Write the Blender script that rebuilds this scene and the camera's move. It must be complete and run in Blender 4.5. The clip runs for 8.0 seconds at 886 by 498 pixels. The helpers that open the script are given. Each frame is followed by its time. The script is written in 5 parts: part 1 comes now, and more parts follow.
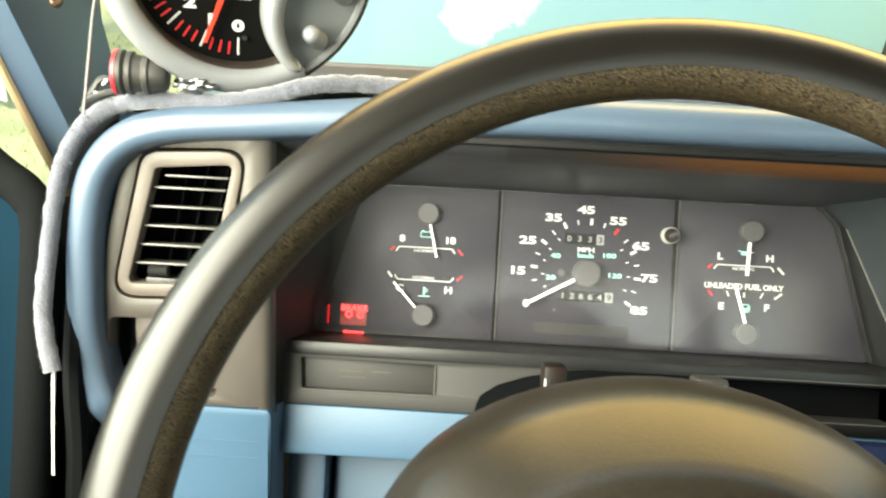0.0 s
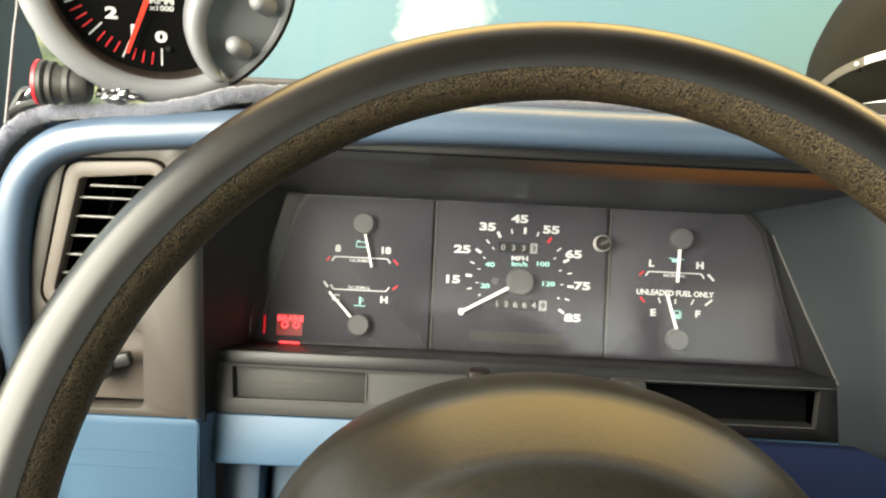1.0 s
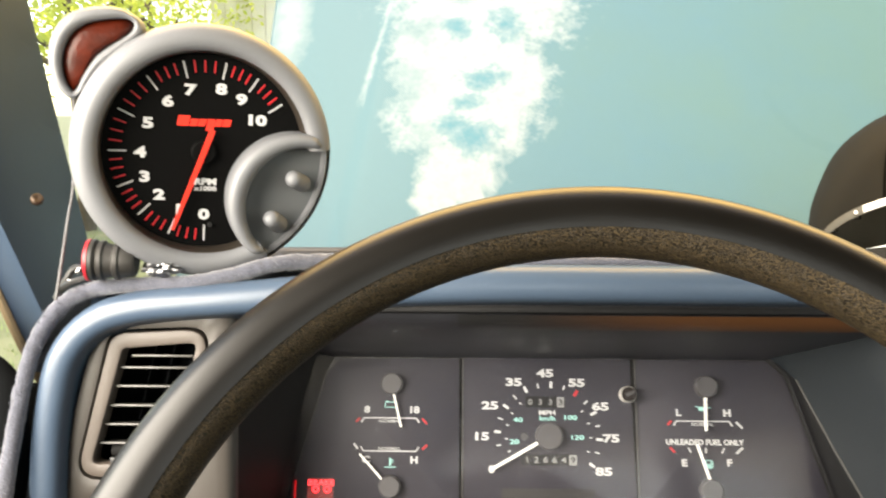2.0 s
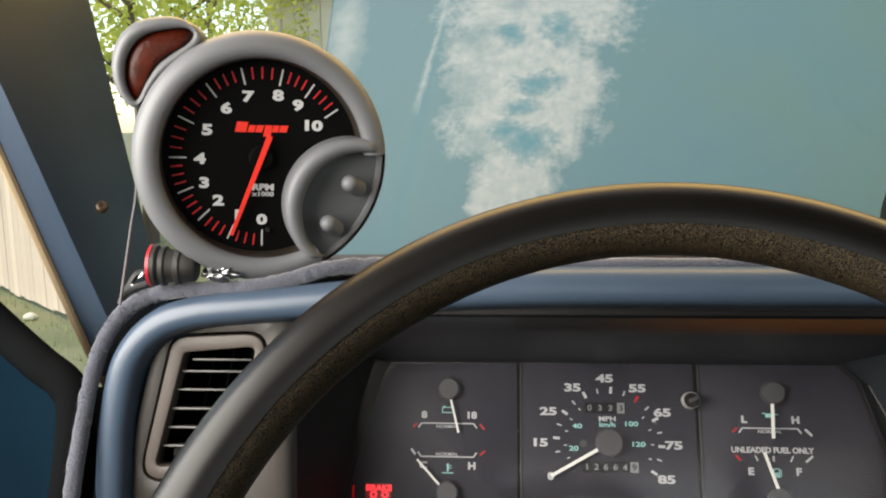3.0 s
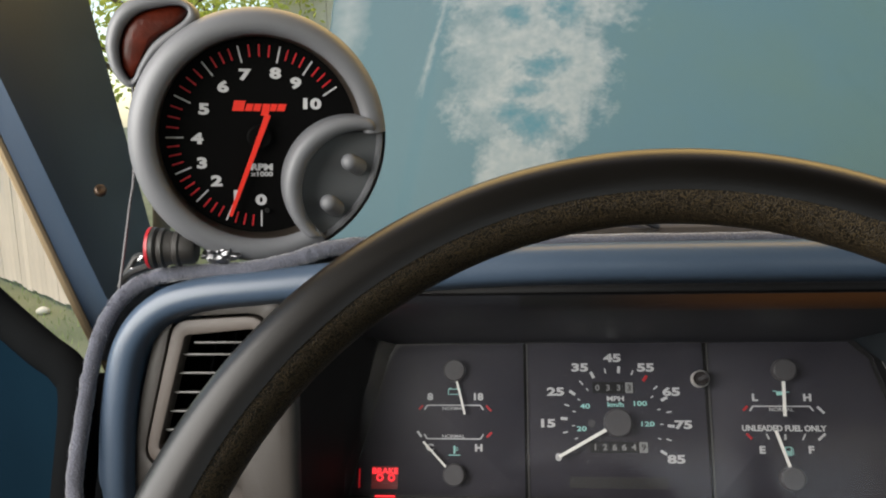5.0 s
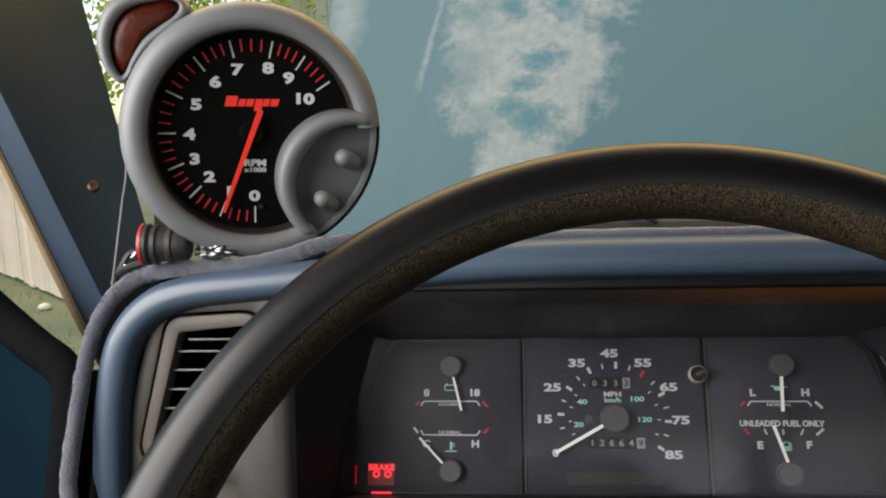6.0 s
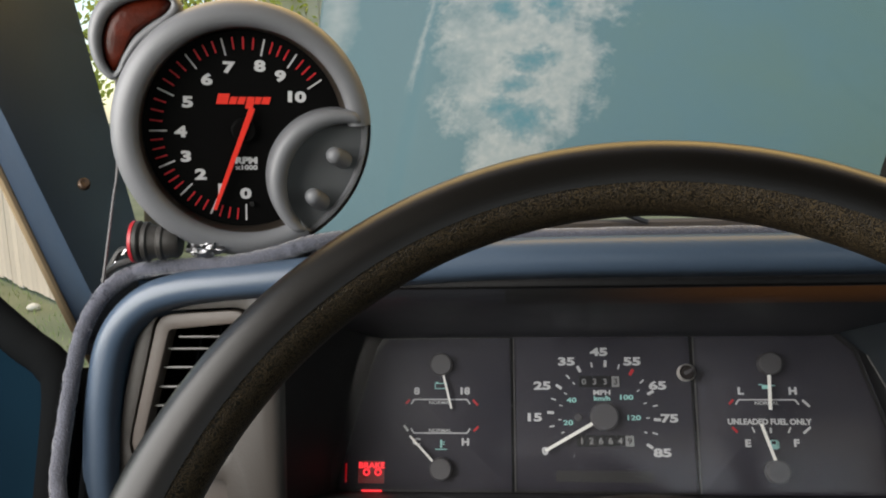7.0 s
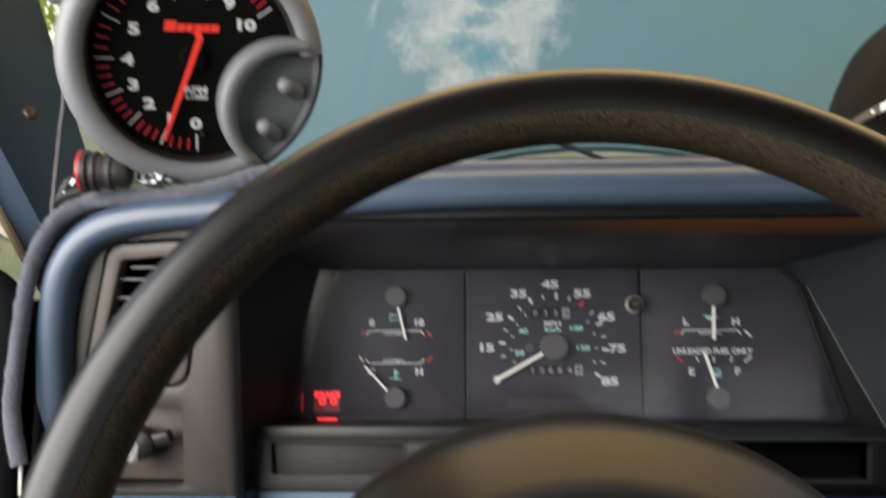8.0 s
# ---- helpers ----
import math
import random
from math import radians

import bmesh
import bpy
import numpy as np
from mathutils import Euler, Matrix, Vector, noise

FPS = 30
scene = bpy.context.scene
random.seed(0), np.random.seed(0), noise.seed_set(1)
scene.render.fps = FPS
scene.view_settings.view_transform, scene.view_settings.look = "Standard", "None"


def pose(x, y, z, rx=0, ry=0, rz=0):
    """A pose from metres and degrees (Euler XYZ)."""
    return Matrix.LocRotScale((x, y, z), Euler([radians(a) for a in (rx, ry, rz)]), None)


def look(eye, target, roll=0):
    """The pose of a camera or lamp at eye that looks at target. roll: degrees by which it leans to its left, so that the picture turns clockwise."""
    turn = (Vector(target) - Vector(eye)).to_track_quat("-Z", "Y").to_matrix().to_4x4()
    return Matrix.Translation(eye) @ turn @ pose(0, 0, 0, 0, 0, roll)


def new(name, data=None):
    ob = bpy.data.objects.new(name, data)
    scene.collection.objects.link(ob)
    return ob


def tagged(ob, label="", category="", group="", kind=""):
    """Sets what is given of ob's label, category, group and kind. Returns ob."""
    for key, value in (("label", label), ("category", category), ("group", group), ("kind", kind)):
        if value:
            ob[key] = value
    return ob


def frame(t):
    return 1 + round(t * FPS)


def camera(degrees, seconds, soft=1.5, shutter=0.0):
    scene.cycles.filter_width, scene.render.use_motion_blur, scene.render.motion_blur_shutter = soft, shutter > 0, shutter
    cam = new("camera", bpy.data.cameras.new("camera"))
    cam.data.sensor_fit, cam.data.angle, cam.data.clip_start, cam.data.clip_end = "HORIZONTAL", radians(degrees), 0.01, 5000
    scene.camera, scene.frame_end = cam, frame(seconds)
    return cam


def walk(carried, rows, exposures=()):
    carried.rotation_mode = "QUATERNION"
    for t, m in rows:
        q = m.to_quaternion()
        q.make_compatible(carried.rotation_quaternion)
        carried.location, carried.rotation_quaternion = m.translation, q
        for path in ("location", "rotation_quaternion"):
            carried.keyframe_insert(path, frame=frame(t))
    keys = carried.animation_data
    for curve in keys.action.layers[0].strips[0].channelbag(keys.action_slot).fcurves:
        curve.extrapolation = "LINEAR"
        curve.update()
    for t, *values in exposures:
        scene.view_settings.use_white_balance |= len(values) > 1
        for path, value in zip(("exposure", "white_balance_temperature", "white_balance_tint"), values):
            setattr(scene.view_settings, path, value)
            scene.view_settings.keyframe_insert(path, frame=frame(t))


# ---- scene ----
cam = camera(57.1, 8.0, soft=2.0, shutter=0.5)
# the dash frame: x right, y ahead, z up along the leaning instrument faces; origin at the speedometer's hub
DASH = pose(0, 0, 1.2, -22, 0, 0)
ROWS = [
    (0.0, -0.0809, -0.5315, 0.012, 89.84, -3.25, 1.36),
    (0.5, -0.06, -0.5315, -0.0022, 91.08, -3.45, 0.91),
    (1.0, -0.0506, -0.5358, 0.006, 91.39, -2.74, 0.01),
    (1.2, -0.0493, -0.5451, 0.0038, 93.19, -2.05, -0.29),
    (1.5, -0.0509, -0.5526, 0.0053, 96.79, -1.26, -0.75),
    (1.8, -0.0549, -0.5509, 0.0027, 101.95, -0.63, 0.09),
    (2.0, -0.0598, -0.5527, 0.0025, 102.61, -0.62, 1.02),
    (2.2, -0.0599, -0.5518, 0.001, 103.22, -0.7, 2.39),
    (3.5, -0.0605, -0.5461, 0.0, 103.22, -1.05, 5.31),
    (4.0, -0.0545, -0.5428, -0.0002, 102.48, -0.94, 5.96),
    (4.5, -0.0546, -0.5412, -0.003, 102.38, -0.97, 6.3),
    (4.7, -0.057, -0.5405, -0.0048, 102.52, -0.71, 6.02),
    (5.8, -0.0554, -0.5373, -0.0039, 102.19, -0.11, 5.65),
    (6.0, -0.0534, -0.537, -0.0038, 102.13, -0.18, 5.96),
    (6.5, -0.0538, -0.5357, -0.0065, 102.52, 0.0, 5.58),
    (7.0, -0.0531, -0.5384, -0.0059, 102.23, -0.22, 5.3),
    (7.5, -0.0529, -0.5414, -0.0072, 101.83, -0.16, 5.03),
    (7.7, -0.0525, -0.541, -0.009, 101.58, -0.2, 4.57),
    (8.0, -0.044, -0.5412, -0.0123, 98.16, -0.01, 3.05),
]
EXPOSURES = [(0.0, 1.78, 9200, -6), (0.5, 1.42, 9100, -5), (1.0, 1.35, 9000, 0), (1.5, 1.37, 9200, 5), (2.2, 0.92, 8750, 7), (3.3, -0.14, 7950, 7), (4.5, -0.3, 7800, 7), (6.5, -0.38, 7700, 7), (7.5, -0.38, 7700, 7), (8.0, -0.08, 7650, 8)]
BASE_EXPOSURE = 1.46
walk(cam, [(t, DASH @ pose(x, y, z, rx, ry, rz)) for t, x, y, z, rx, ry, rz in ROWS],
     [(t, BASE_EXPOSURE + e, kelvin, tint) for t, e, kelvin, tint in EXPOSURES])

# ---- sky, sun, window light and an added gold lamp ----
# high over the driver's side: the cab roof keeps it off the dash
SUN = Vector((-0.35, -0.30, 0.89)).normalized()
world = bpy.data.worlds.new("sky")
scene.world = world
world.use_nodes = True
sky = world.node_tree.nodes.new("ShaderNodeTexSky")
sky.sky_type, sky.sun_disc = "NISHITA", False
sky.sun_elevation, sky.sun_rotation = math.asin(SUN.z), math.atan2(SUN.x, SUN.y)
background = world.node_tree.nodes["Background"]
background.inputs["Strength"].default_value = 0.14
world.node_tree.links.new(sky.outputs["Color"], background.inputs["Color"])

sun = new("sun", bpy.data.lights.new("sun", "SUN"))
sun.data.energy, sun.data.angle, sun.data.color = 0.9, radians(2), (1.0, 0.94, 0.84)
sun.matrix_world = look(SUN * 20, (0, 0, 0))


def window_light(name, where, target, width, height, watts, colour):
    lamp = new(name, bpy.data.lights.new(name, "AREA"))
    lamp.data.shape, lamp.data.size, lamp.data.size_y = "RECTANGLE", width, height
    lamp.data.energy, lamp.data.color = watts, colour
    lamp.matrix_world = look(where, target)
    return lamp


window_light("driver_window_light", (-0.53, -0.50, 1.53), (0.2, -0.22, 1.25), 0.72, 0.46, 5.2, (0.89, 0.91, 1.0))
window_light("passenger_window_light", (1.08, -0.55, 1.52), (-0.2, -0.1, 1.40), 0.7, 0.36, 0.28, (0.93, 0.97, 1.0))
window_light("rear_window_light", (0.3, -1.30, 1.58), (0.1, -0.2, 1.30), 0.8, 0.22, 0.36, (0.93, 0.94, 1.0))
# amber lamp added inside the windscreen for gold reflections on rim and hub pad
window_light("gold_reflection_lamp", (0.22, 0.03, 1.60), (0.22, -0.405, 1.35), 1.16, 0.18, 1.05, (1.0, 0.64, 0.14))

# ---- materials ----


def material(name, base, rough=0.6, metal=0.0, grain=0.0, grain_scale=300.0, bump=0.0, wear=0.15, wear_scale=12.0, tint=None,
             specular=0.5, coat=0.0, emit=None, emit_strength=0.0, sheen=0.0, stretch=None):
    """A surface with two scales of variation: broad wear and fine grain, both also in the roughness and relief."""
    m = bpy.data.materials.new(name)
    m.use_nodes = True
    t = m.node_tree
    b = t.nodes["Principled BSDF"]
    b.inputs["Metallic"].default_value = metal
    b.inputs["Specular IOR Level"].default_value = specular
    b.inputs["Coat Weight"].default_value = coat
    b.inputs["Sheen Weight"].default_value = sheen
    coords = t.nodes.new("ShaderNodeTexCoord")
    vec = coords.outputs["Object"]
    if stretch:
        mapping = t.nodes.new("ShaderNodeMapping")
        mapping.inputs["Scale"].default_value = stretch
        t.links.new(vec, mapping.inputs["Vector"])
        vec = mapping.outputs["Vector"]
    broad = t.nodes.new("ShaderNodeTexNoise")
    broad.inputs["Scale"].default_value, broad.inputs["Detail"].default_value = wear_scale, 5.0
    fine = t.nodes.new("ShaderNodeTexNoise")
    fine.inputs["Scale"].default_value, fine.inputs["Detail"].default_value = grain_scale, 3.0
    for n in (broad, fine):
        t.links.new(vec, n.inputs["Vector"])
    dark = tuple(c * (1 - wear) for c in base)
    light = tint or tuple(min(1.0, c * (1 + wear)) for c in base)
    ramp = t.nodes.new("ShaderNodeMix")
    ramp.data_type = "RGBA"
    ramp.inputs["A"].default_value, ramp.inputs["B"].default_value = (*dark, 1), (*light, 1)
    t.links.new(broad.outputs["Fac"], ramp.inputs["Factor"])
    speck = t.nodes.new("ShaderNodeMix")
    speck.data_type, speck.blend_type = "RGBA", "MULTIPLY"
    speck.inputs["Factor"].default_value = grain
    t.links.new(ramp.outputs["Result"], speck.inputs["A"])
    t.links.new(fine.outputs["Fac"], speck.inputs["B"])
    t.links.new(speck.outputs["Result"], b.inputs["Base Color"])
    mr = t.nodes.new("ShaderNodeMapRange")
    mr.inputs["To Min"].default_value, mr.inputs["To Max"].default_value = max(0.02, rough - 0.08), min(1.0, rough + 0.08)
    t.links.new(broad.outputs["Fac"], mr.inputs["Value"])
    t.links.new(mr.outputs["Result"], b.inputs["Roughness"])
    if bump:
        bn = t.nodes.new("ShaderNodeBump")
        bn.inputs["Strength"].default_value, bn.inputs["Distance"].default_value = bump, 0.0006
        t.links.new(fine.outputs["Fac"], bn.inputs["Height"])
        t.links.new(bn.outputs["Normal"], b.inputs["Normal"])
    if emit:
        b.inputs["Emission Color"].default_value, b.inputs["Emission Strength"].default_value = (*emit, 1), emit_strength
    return m


def grained_vinyl(name, base, ridge, rough, scale, depth, gloss=0.4, worms=False):
    """Moulded leather grain: worm-like wrinkles, their crests a little paler than the valleys."""
    m = material(name, base, rough, grain=0.3, grain_scale=900, wear=0.2, specular=gloss)
    t = m.node_tree
    b = t.nodes["Principled BSDF"]
    old = b.inputs["Base Color"].links[0].from_socket
    coords = t.nodes.new("ShaderNodeTexCoord")
    worm = t.nodes.new("ShaderNodeTexNoise")
    worm.inputs["Scale"].default_value, worm.inputs["Detail"].default_value, worm.inputs["Distortion"].default_value = scale, 0.5 if worms else 1.0, 0.2 if worms else 0.6
    t.links.new(coords.outputs["Object"], worm.inputs["Vector"])
    centre = t.nodes.new("ShaderNodeMath")
    centre.operation, centre.inputs[1].default_value = "SUBTRACT", 0.5
    t.links.new(worm.outputs["Fac"], centre.inputs[0])
    fold = t.nodes.new("ShaderNodeMath")
    fold.operation = "SINE" if worms else "ABSOLUTE"
    if worms:
        centre.operation, centre.inputs[1].default_value = "MULTIPLY", 34.0
    t.links.new(centre.outputs["Value"], fold.inputs[0])
    crest = t.nodes.new("ShaderNodeMapRange")
    crest.interpolation_type = "SMOOTHSTEP"
    crest.inputs["From Min"].default_value, crest.inputs["From Max"].default_value = (-0.35, 0.75) if worms else (0.015, 0.10)
    t.links.new(fold.outputs["Value"], crest.inputs["Value"])
    mix = t.nodes.new("ShaderNodeMix")
    mix.data_type = "RGBA"
    mix.inputs["B"].default_value = (*ridge, 1)
    t.links.new(crest.outputs["Result"], mix.inputs["Factor"])
    t.links.new(old, mix.inputs["A"])
    t.links.new(mix.outputs["Result"], b.inputs["Base Color"])
    bn = t.nodes.new("ShaderNodeBump")
    bn.inputs["Strength"].default_value, bn.inputs["Distance"].default_value = depth, 0.0012
    t.links.new(crest.outputs["Result"], bn.inputs["Height"])
    t.links.new(bn.outputs["Normal"], b.inputs["Normal"])
    return m


def clear_pane(name, gloss=0.06, rough=0.02):
    m = bpy.data.materials.new(name)
    m.use_nodes = True
    t = m.node_tree
    t.nodes.remove(t.nodes["Principled BSDF"])
    out = t.nodes["Material Output"]
    clear, shiny, mix = t.nodes.new("ShaderNodeBsdfTransparent"), t.nodes.new("ShaderNodeBsdfGlossy"), t.nodes.new("ShaderNodeMixShader")
    shiny.inputs["Roughness"].default_value = rough
    fresnel = t.nodes.new("ShaderNodeFresnel")
    fresnel.inputs["IOR"].default_value = 1.25
    t.links.new(fresnel.outputs["Fac"], mix.inputs["Fac"])
    t.links.new(clear.outputs["BSDF"], mix.inputs[1])
    t.links.new(shiny.outputs["BSDF"], mix.inputs[2])
    t.links.new(mix.outputs["Shader"], out.inputs["Surface"])
    return m


BLUE = material("blue_dash_vinyl", (0.049, 0.076, 0.115), 0.36, grain=0.12, grain_scale=700, bump=0.12, wear=0.08)
BLUE_TRIM = material("blue_hard_trim", (0.07, 0.12, 0.19), 0.5, grain=0.1, grain_scale=500, bump=0.1, wear=0.12)
PILLAR = material("navy_pillar_trim", (0.020, 0.038, 0.066), 0.5, grain=0.1, grain_scale=500, bump=0.1, wear=0.12)
BLUE_LOW = material("blue_lower_panel", (0.036, 0.083, 0.138), 0.55, grain=0.1, grain_scale=500, bump=0.1, wear=0.1)
# lower-panel blue darkened: shade under the right of the dash as colour
BLUE_SHADE = material("shaded_blue_lower_panel", (0.009, 0.015, 0.042), 0.7, grain=0.1, wear=0.1, specular=0.08)
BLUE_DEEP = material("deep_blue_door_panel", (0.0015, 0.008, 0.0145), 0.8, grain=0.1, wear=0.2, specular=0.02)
# bezel plastic darkened: shade on the hood's lip and sill sits in the colour
BEZEL_DARK = material("shaded_bezel_grey", (0.0125, 0.0128, 0.0135), 0.42, grain=0.15, grain_scale=900, bump=0.15, wear=0.1, specular=0.35)
# lighter grey paints in the sheen on the hood's underside
ROOF = material("sheen_grey_plastic", (0.028, 0.0285, 0.033), 0.38, grain=0.15, grain_scale=900, bump=0.12, wear=0.12)
# shade on the hood's left wall and right flank put into these colours
WALL = material("shaded_wall_brown", (0.008, 0.0072, 0.007), 0.6, grain=0.15, grain_scale=900, bump=0.1, wear=0.1, specular=0.2)
FLANK = material("shaded_flank_blue", (0.0118, 0.0158, 0.0195), 0.42, grain=0.15, grain_scale=900, bump=0.15, wear=0.1, specular=0.3)
CAPBROWN = material("brown_black_plastic", (0.010, 0.006, 0.005), 0.5, wear=0.15, specular=0.2)
# BEZEL with shade put into its colour, for the strip below the gauges
BEZEL_MID = material("shaded_brown_grey_plastic", (0.019, 0.018, 0.017), 0.6, grain=0.15, grain_scale=900, bump=0.15, wear=0.1)
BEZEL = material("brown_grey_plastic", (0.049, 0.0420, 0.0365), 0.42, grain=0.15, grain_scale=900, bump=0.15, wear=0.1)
VENT = material("taupe_vent_plastic", (0.082, 0.066, 0.056), 0.5, grain=0.1, grain_scale=900, bump=0.1, wear=0.1)
DARK = material("dark_grey_plastic", (0.020, 0.0195, 0.0195), 0.5, grain=0.1, wear=0.15)
BLACK = material("black_plastic", (0.012, 0.012, 0.012), 0.45, wear=0.2)
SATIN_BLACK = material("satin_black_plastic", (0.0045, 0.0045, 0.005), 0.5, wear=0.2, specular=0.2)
SLAT = material("grey_vent_slat", (0.075, 0.072, 0.068), 0.4, wear=0.1)
FACE = material("charcoal_gauge_face", (0.0265, 0.0250, 0.0345), 0.55, grain=0.15, grain_scale=1500, wear=0.12, wear_scale=25, specular=0.25)
HUBCAP = material("grey_needle_hub", (0.054, 0.052, 0.056), 0.55, wear=0.1)
WHITE = material("white_marking", (0.50, 0.50, 0.51), 0.6, wear=0.04)
TEAL = material("pale_teal_marking", (0.30, 0.62, 0.58), 0.6, wear=0.04)
RED = material("red_marking", (0.46, 0.010, 0.018), 0.6, wear=0.05)
DIGIT = material("dim_counter_digit", (0.22, 0.22, 0.22), 0.6, wear=0.05)
WINDOW = material("counter_window", (0.010, 0.010, 0.011), 0.5, wear=0.1, specular=0.2)
ORANGE = material("bright_red_needle", (0.74, 0.028, 0.016), 0.5, wear=0.05)
NEEDLE = material("white_needle", (0.85, 0.84, 0.80), 0.5, wear=0.03)
LAMP = material("lit_red_telltale", (0.3, 0.01, 0.01), 0.5, emit=(1.0, 0.03, 0.05), emit_strength=0.75)
LAMP_LOW = material("half_lit_red_telltale", (0.2, 0.01, 0.01), 0.5, emit=(1.0, 0.0, 0.01), emit_strength=0.10)
LAMP_DIM = material("dim_red_telltale", (0.12, 0.006, 0.006), 0.5, emit=(1.0, 0.0, 0.01), emit_strength=0.022)
GREY = material("grey_tachometer_plastic", (0.136, 0.141, 0.152), 0.48, grain=0.08, grain_scale=900, bump=0.08, wear=0.05)
# GREY darkened so the recessed pod floor carries its shade as colour
GREY_DARK = material("painted_shade_grey", (0.085, 0.09, 0.095), 0.5, wear=0.08)
INNER = material("dark_brown_gloss", (0.024, 0.019, 0.015), 0.4, wear=0.15)
DIAL = material("black_dial", (0.003, 0.003, 0.003), 0.6, wear=0.1, specular=0.04)
AMBER = material("dark_red_lens", (0.085, 0.010, 0.003), 0.35, grain=0.7, grain_scale=260, bump=0.6, wear=0.6, wear_scale=90, specular=0.25)
RIM = material("black_wheel_vinyl", (0.0038, 0.0033, 0.0028), 0.35, grain=0.2, grain_scale=1600, bump=0.06, wear=0.15, wear_scale=25, specular=0.28)
GRIP = grained_vinyl("grained_wheel_vinyl", (0.0105, 0.0080, 0.0050), (0.049, 0.0345, 0.0180), 0.5, 640, 0.45, 0.2, True)
PAD = grained_vinyl("brown_black_hub_vinyl", (0.0078, 0.0066, 0.0048), (0.0092, 0.0077, 0.0055), 0.33, 420, 0.03, 0.34)
PLUSH = material("grey_plush_mat", (0.104, 0.111, 0.148), 0.95, grain=0.8, grain_scale=900, bump=1.0, wear=0.35, wear_scale=40, sheen=0.5)
CLOTH = material("black_cap_cloth", (0.0092, 0.0076, 0.0046), 0.9, grain=0.3, grain_scale=1600, bump=0.5, wear=0.3, wear_scale=30, specular=0.2)
SEAM = material("black_cap_stitching", (0.0025, 0.0022, 0.0016), 0.95, wear=0.1, specular=0.05)
LINING = material("brown_grey_lining", (0.28, 0.24, 0.18), 0.9, grain=0.3, grain_scale=900, wear=0.2)
HEM = material("brown_grey_hem", (0.026, 0.022, 0.017), 0.9, grain=0.3, grain_scale=900, wear=0.2)
STRAP = material("grey_brown_strap", (0.07, 0.062, 0.048), 0.7, wear=0.15)
CREAM = material("off_white_plastic", (0.75, 0.74, 0.70), 0.4, wear=0.05)
CHROME = material("bright_metal", (0.42, 0.42, 0.43), 0.28, metal=1.0, wear=0.1)
FOIL = material("dull_foil", (0.22, 0.22, 0.23), 0.3, metal=1.0, wear=0.5, wear_scale=300)
SATIN = material("satin_metal", (0.62, 0.60, 0.57), 0.5, metal=0.35, wear=0.15)
SEAL = material("tan_weatherstrip", (0.30, 0.22, 0.13), 0.7, grain=0.2, wear=0.25)
RUBBER = material("black_rubber", (0.004, 0.0045, 0.005), 0.9, wear=0.2, specular=0.02)
REDPLASTIC = material("red_plastic", (0.36, 0.015, 0.025), 0.4, wear=0.1)
HEADLINER = material("tan_headliner", (0.060, 0.050, 0.035), 0.9, grain=0.2, wear=0.15)
PICKET = material("weathered_fence_wood", (0.90, 0.70, 0.57), 0.85, grain=0.3, grain_scale=60, wear=0.25, wear_scale=6, bump=0.4, stretch=(1, 1, 0.15))
tone_ = PICKET.node_tree.nodes.new("ShaderNodeObjectInfo")
span_ = PICKET.node_tree.nodes.new("ShaderNodeMapRange")
span_.inputs["To Min"].default_value, span_.inputs["To Max"].default_value = 0.84, 1.0
grade_ = PICKET.node_tree.nodes.new("ShaderNodeMix")
grade_.data_type, grade_.blend_type = "RGBA", "MULTIPLY"
grade_.inputs["Factor"].default_value = 1.0
PICKET.node_tree.links.new(tone_.outputs["Random"], span_.inputs["Value"])
PICKET.node_tree.links.new(PICKET.node_tree.nodes["Principled BSDF"].inputs["Base Color"].links[0].from_socket, grade_.inputs["A"])
PICKET.node_tree.links.new(span_.outputs["Result"], grade_.inputs["B"])
PICKET.node_tree.links.new(grade_.outputs["Result"], PICKET.node_tree.nodes["Principled BSDF"].inputs["Base Color"])
GRASS = material("dry_lawn", (0.13, 0.18, 0.06), 0.95, grain=0.4, grain_scale=60, wear=0.45, wear_scale=1.2, tint=(0.32, 0.31, 0.18))
BLADE = material("grass_blades", (0.22, 0.28, 0.09), 0.8, wear=0.4, wear_scale=3)
LEAF = material("sunlit_leaves", (0.42, 0.46, 0.11), 0.6, wear=0.4, wear_scale=6)
glow = LEAF.node_tree.nodes.new("ShaderNodeBsdfTranslucent")
glow.inputs["Color"].default_value = (0.62, 0.66, 0.14, 1)
both = LEAF.node_tree.nodes.new("ShaderNodeMixShader")
both.inputs["Fac"].default_value = 0.55
LEAF.node_tree.links.new(LEAF.node_tree.nodes["Principled BSDF"].outputs["BSDF"], both.inputs[1])
LEAF.node_tree.links.new(glow.outputs["BSDF"], both.inputs[2])
LEAF.node_tree.links.new(both.outputs["Shader"], LEAF.node_tree.nodes["Material Output"].inputs["Surface"])
SHED = material("cream_board_paint", (0.72, 0.66, 0.54), 0.8, grain=0.15, grain_scale=40, wear=0.1, wear_scale=4)
BARK = material("grey_bark", (0.13, 0.10, 0.07), 0.9, grain=0.4, grain_scale=80, bump=0.5, wear=0.3)
COWL = material("pale_blue_cowl_paint", (0.72, 0.80, 0.76), 0.5, wear=0.15)
COWL_BROWN = material("dusty_brown_plastic", (0.075, 0.058, 0.044), 0.7, grain=0.3, grain_scale=400, bump=0.3, wear=0.3)
GLASS = clear_pane("window_glass")
LENS = clear_pane("hazy_gauge_lens", rough=0.12)
haze, veil = LENS.node_tree.nodes.new("ShaderNodeBsdfDiffuse"), LENS.node_tree.nodes.new("ShaderNodeMixShader")
haze.inputs["Color"].default_value, veil.inputs["Fac"].default_value = (0.8, 0.78, 0.8, 1), 0.010
dust = LENS.node_tree.nodes.new("ShaderNodeTexNoise")
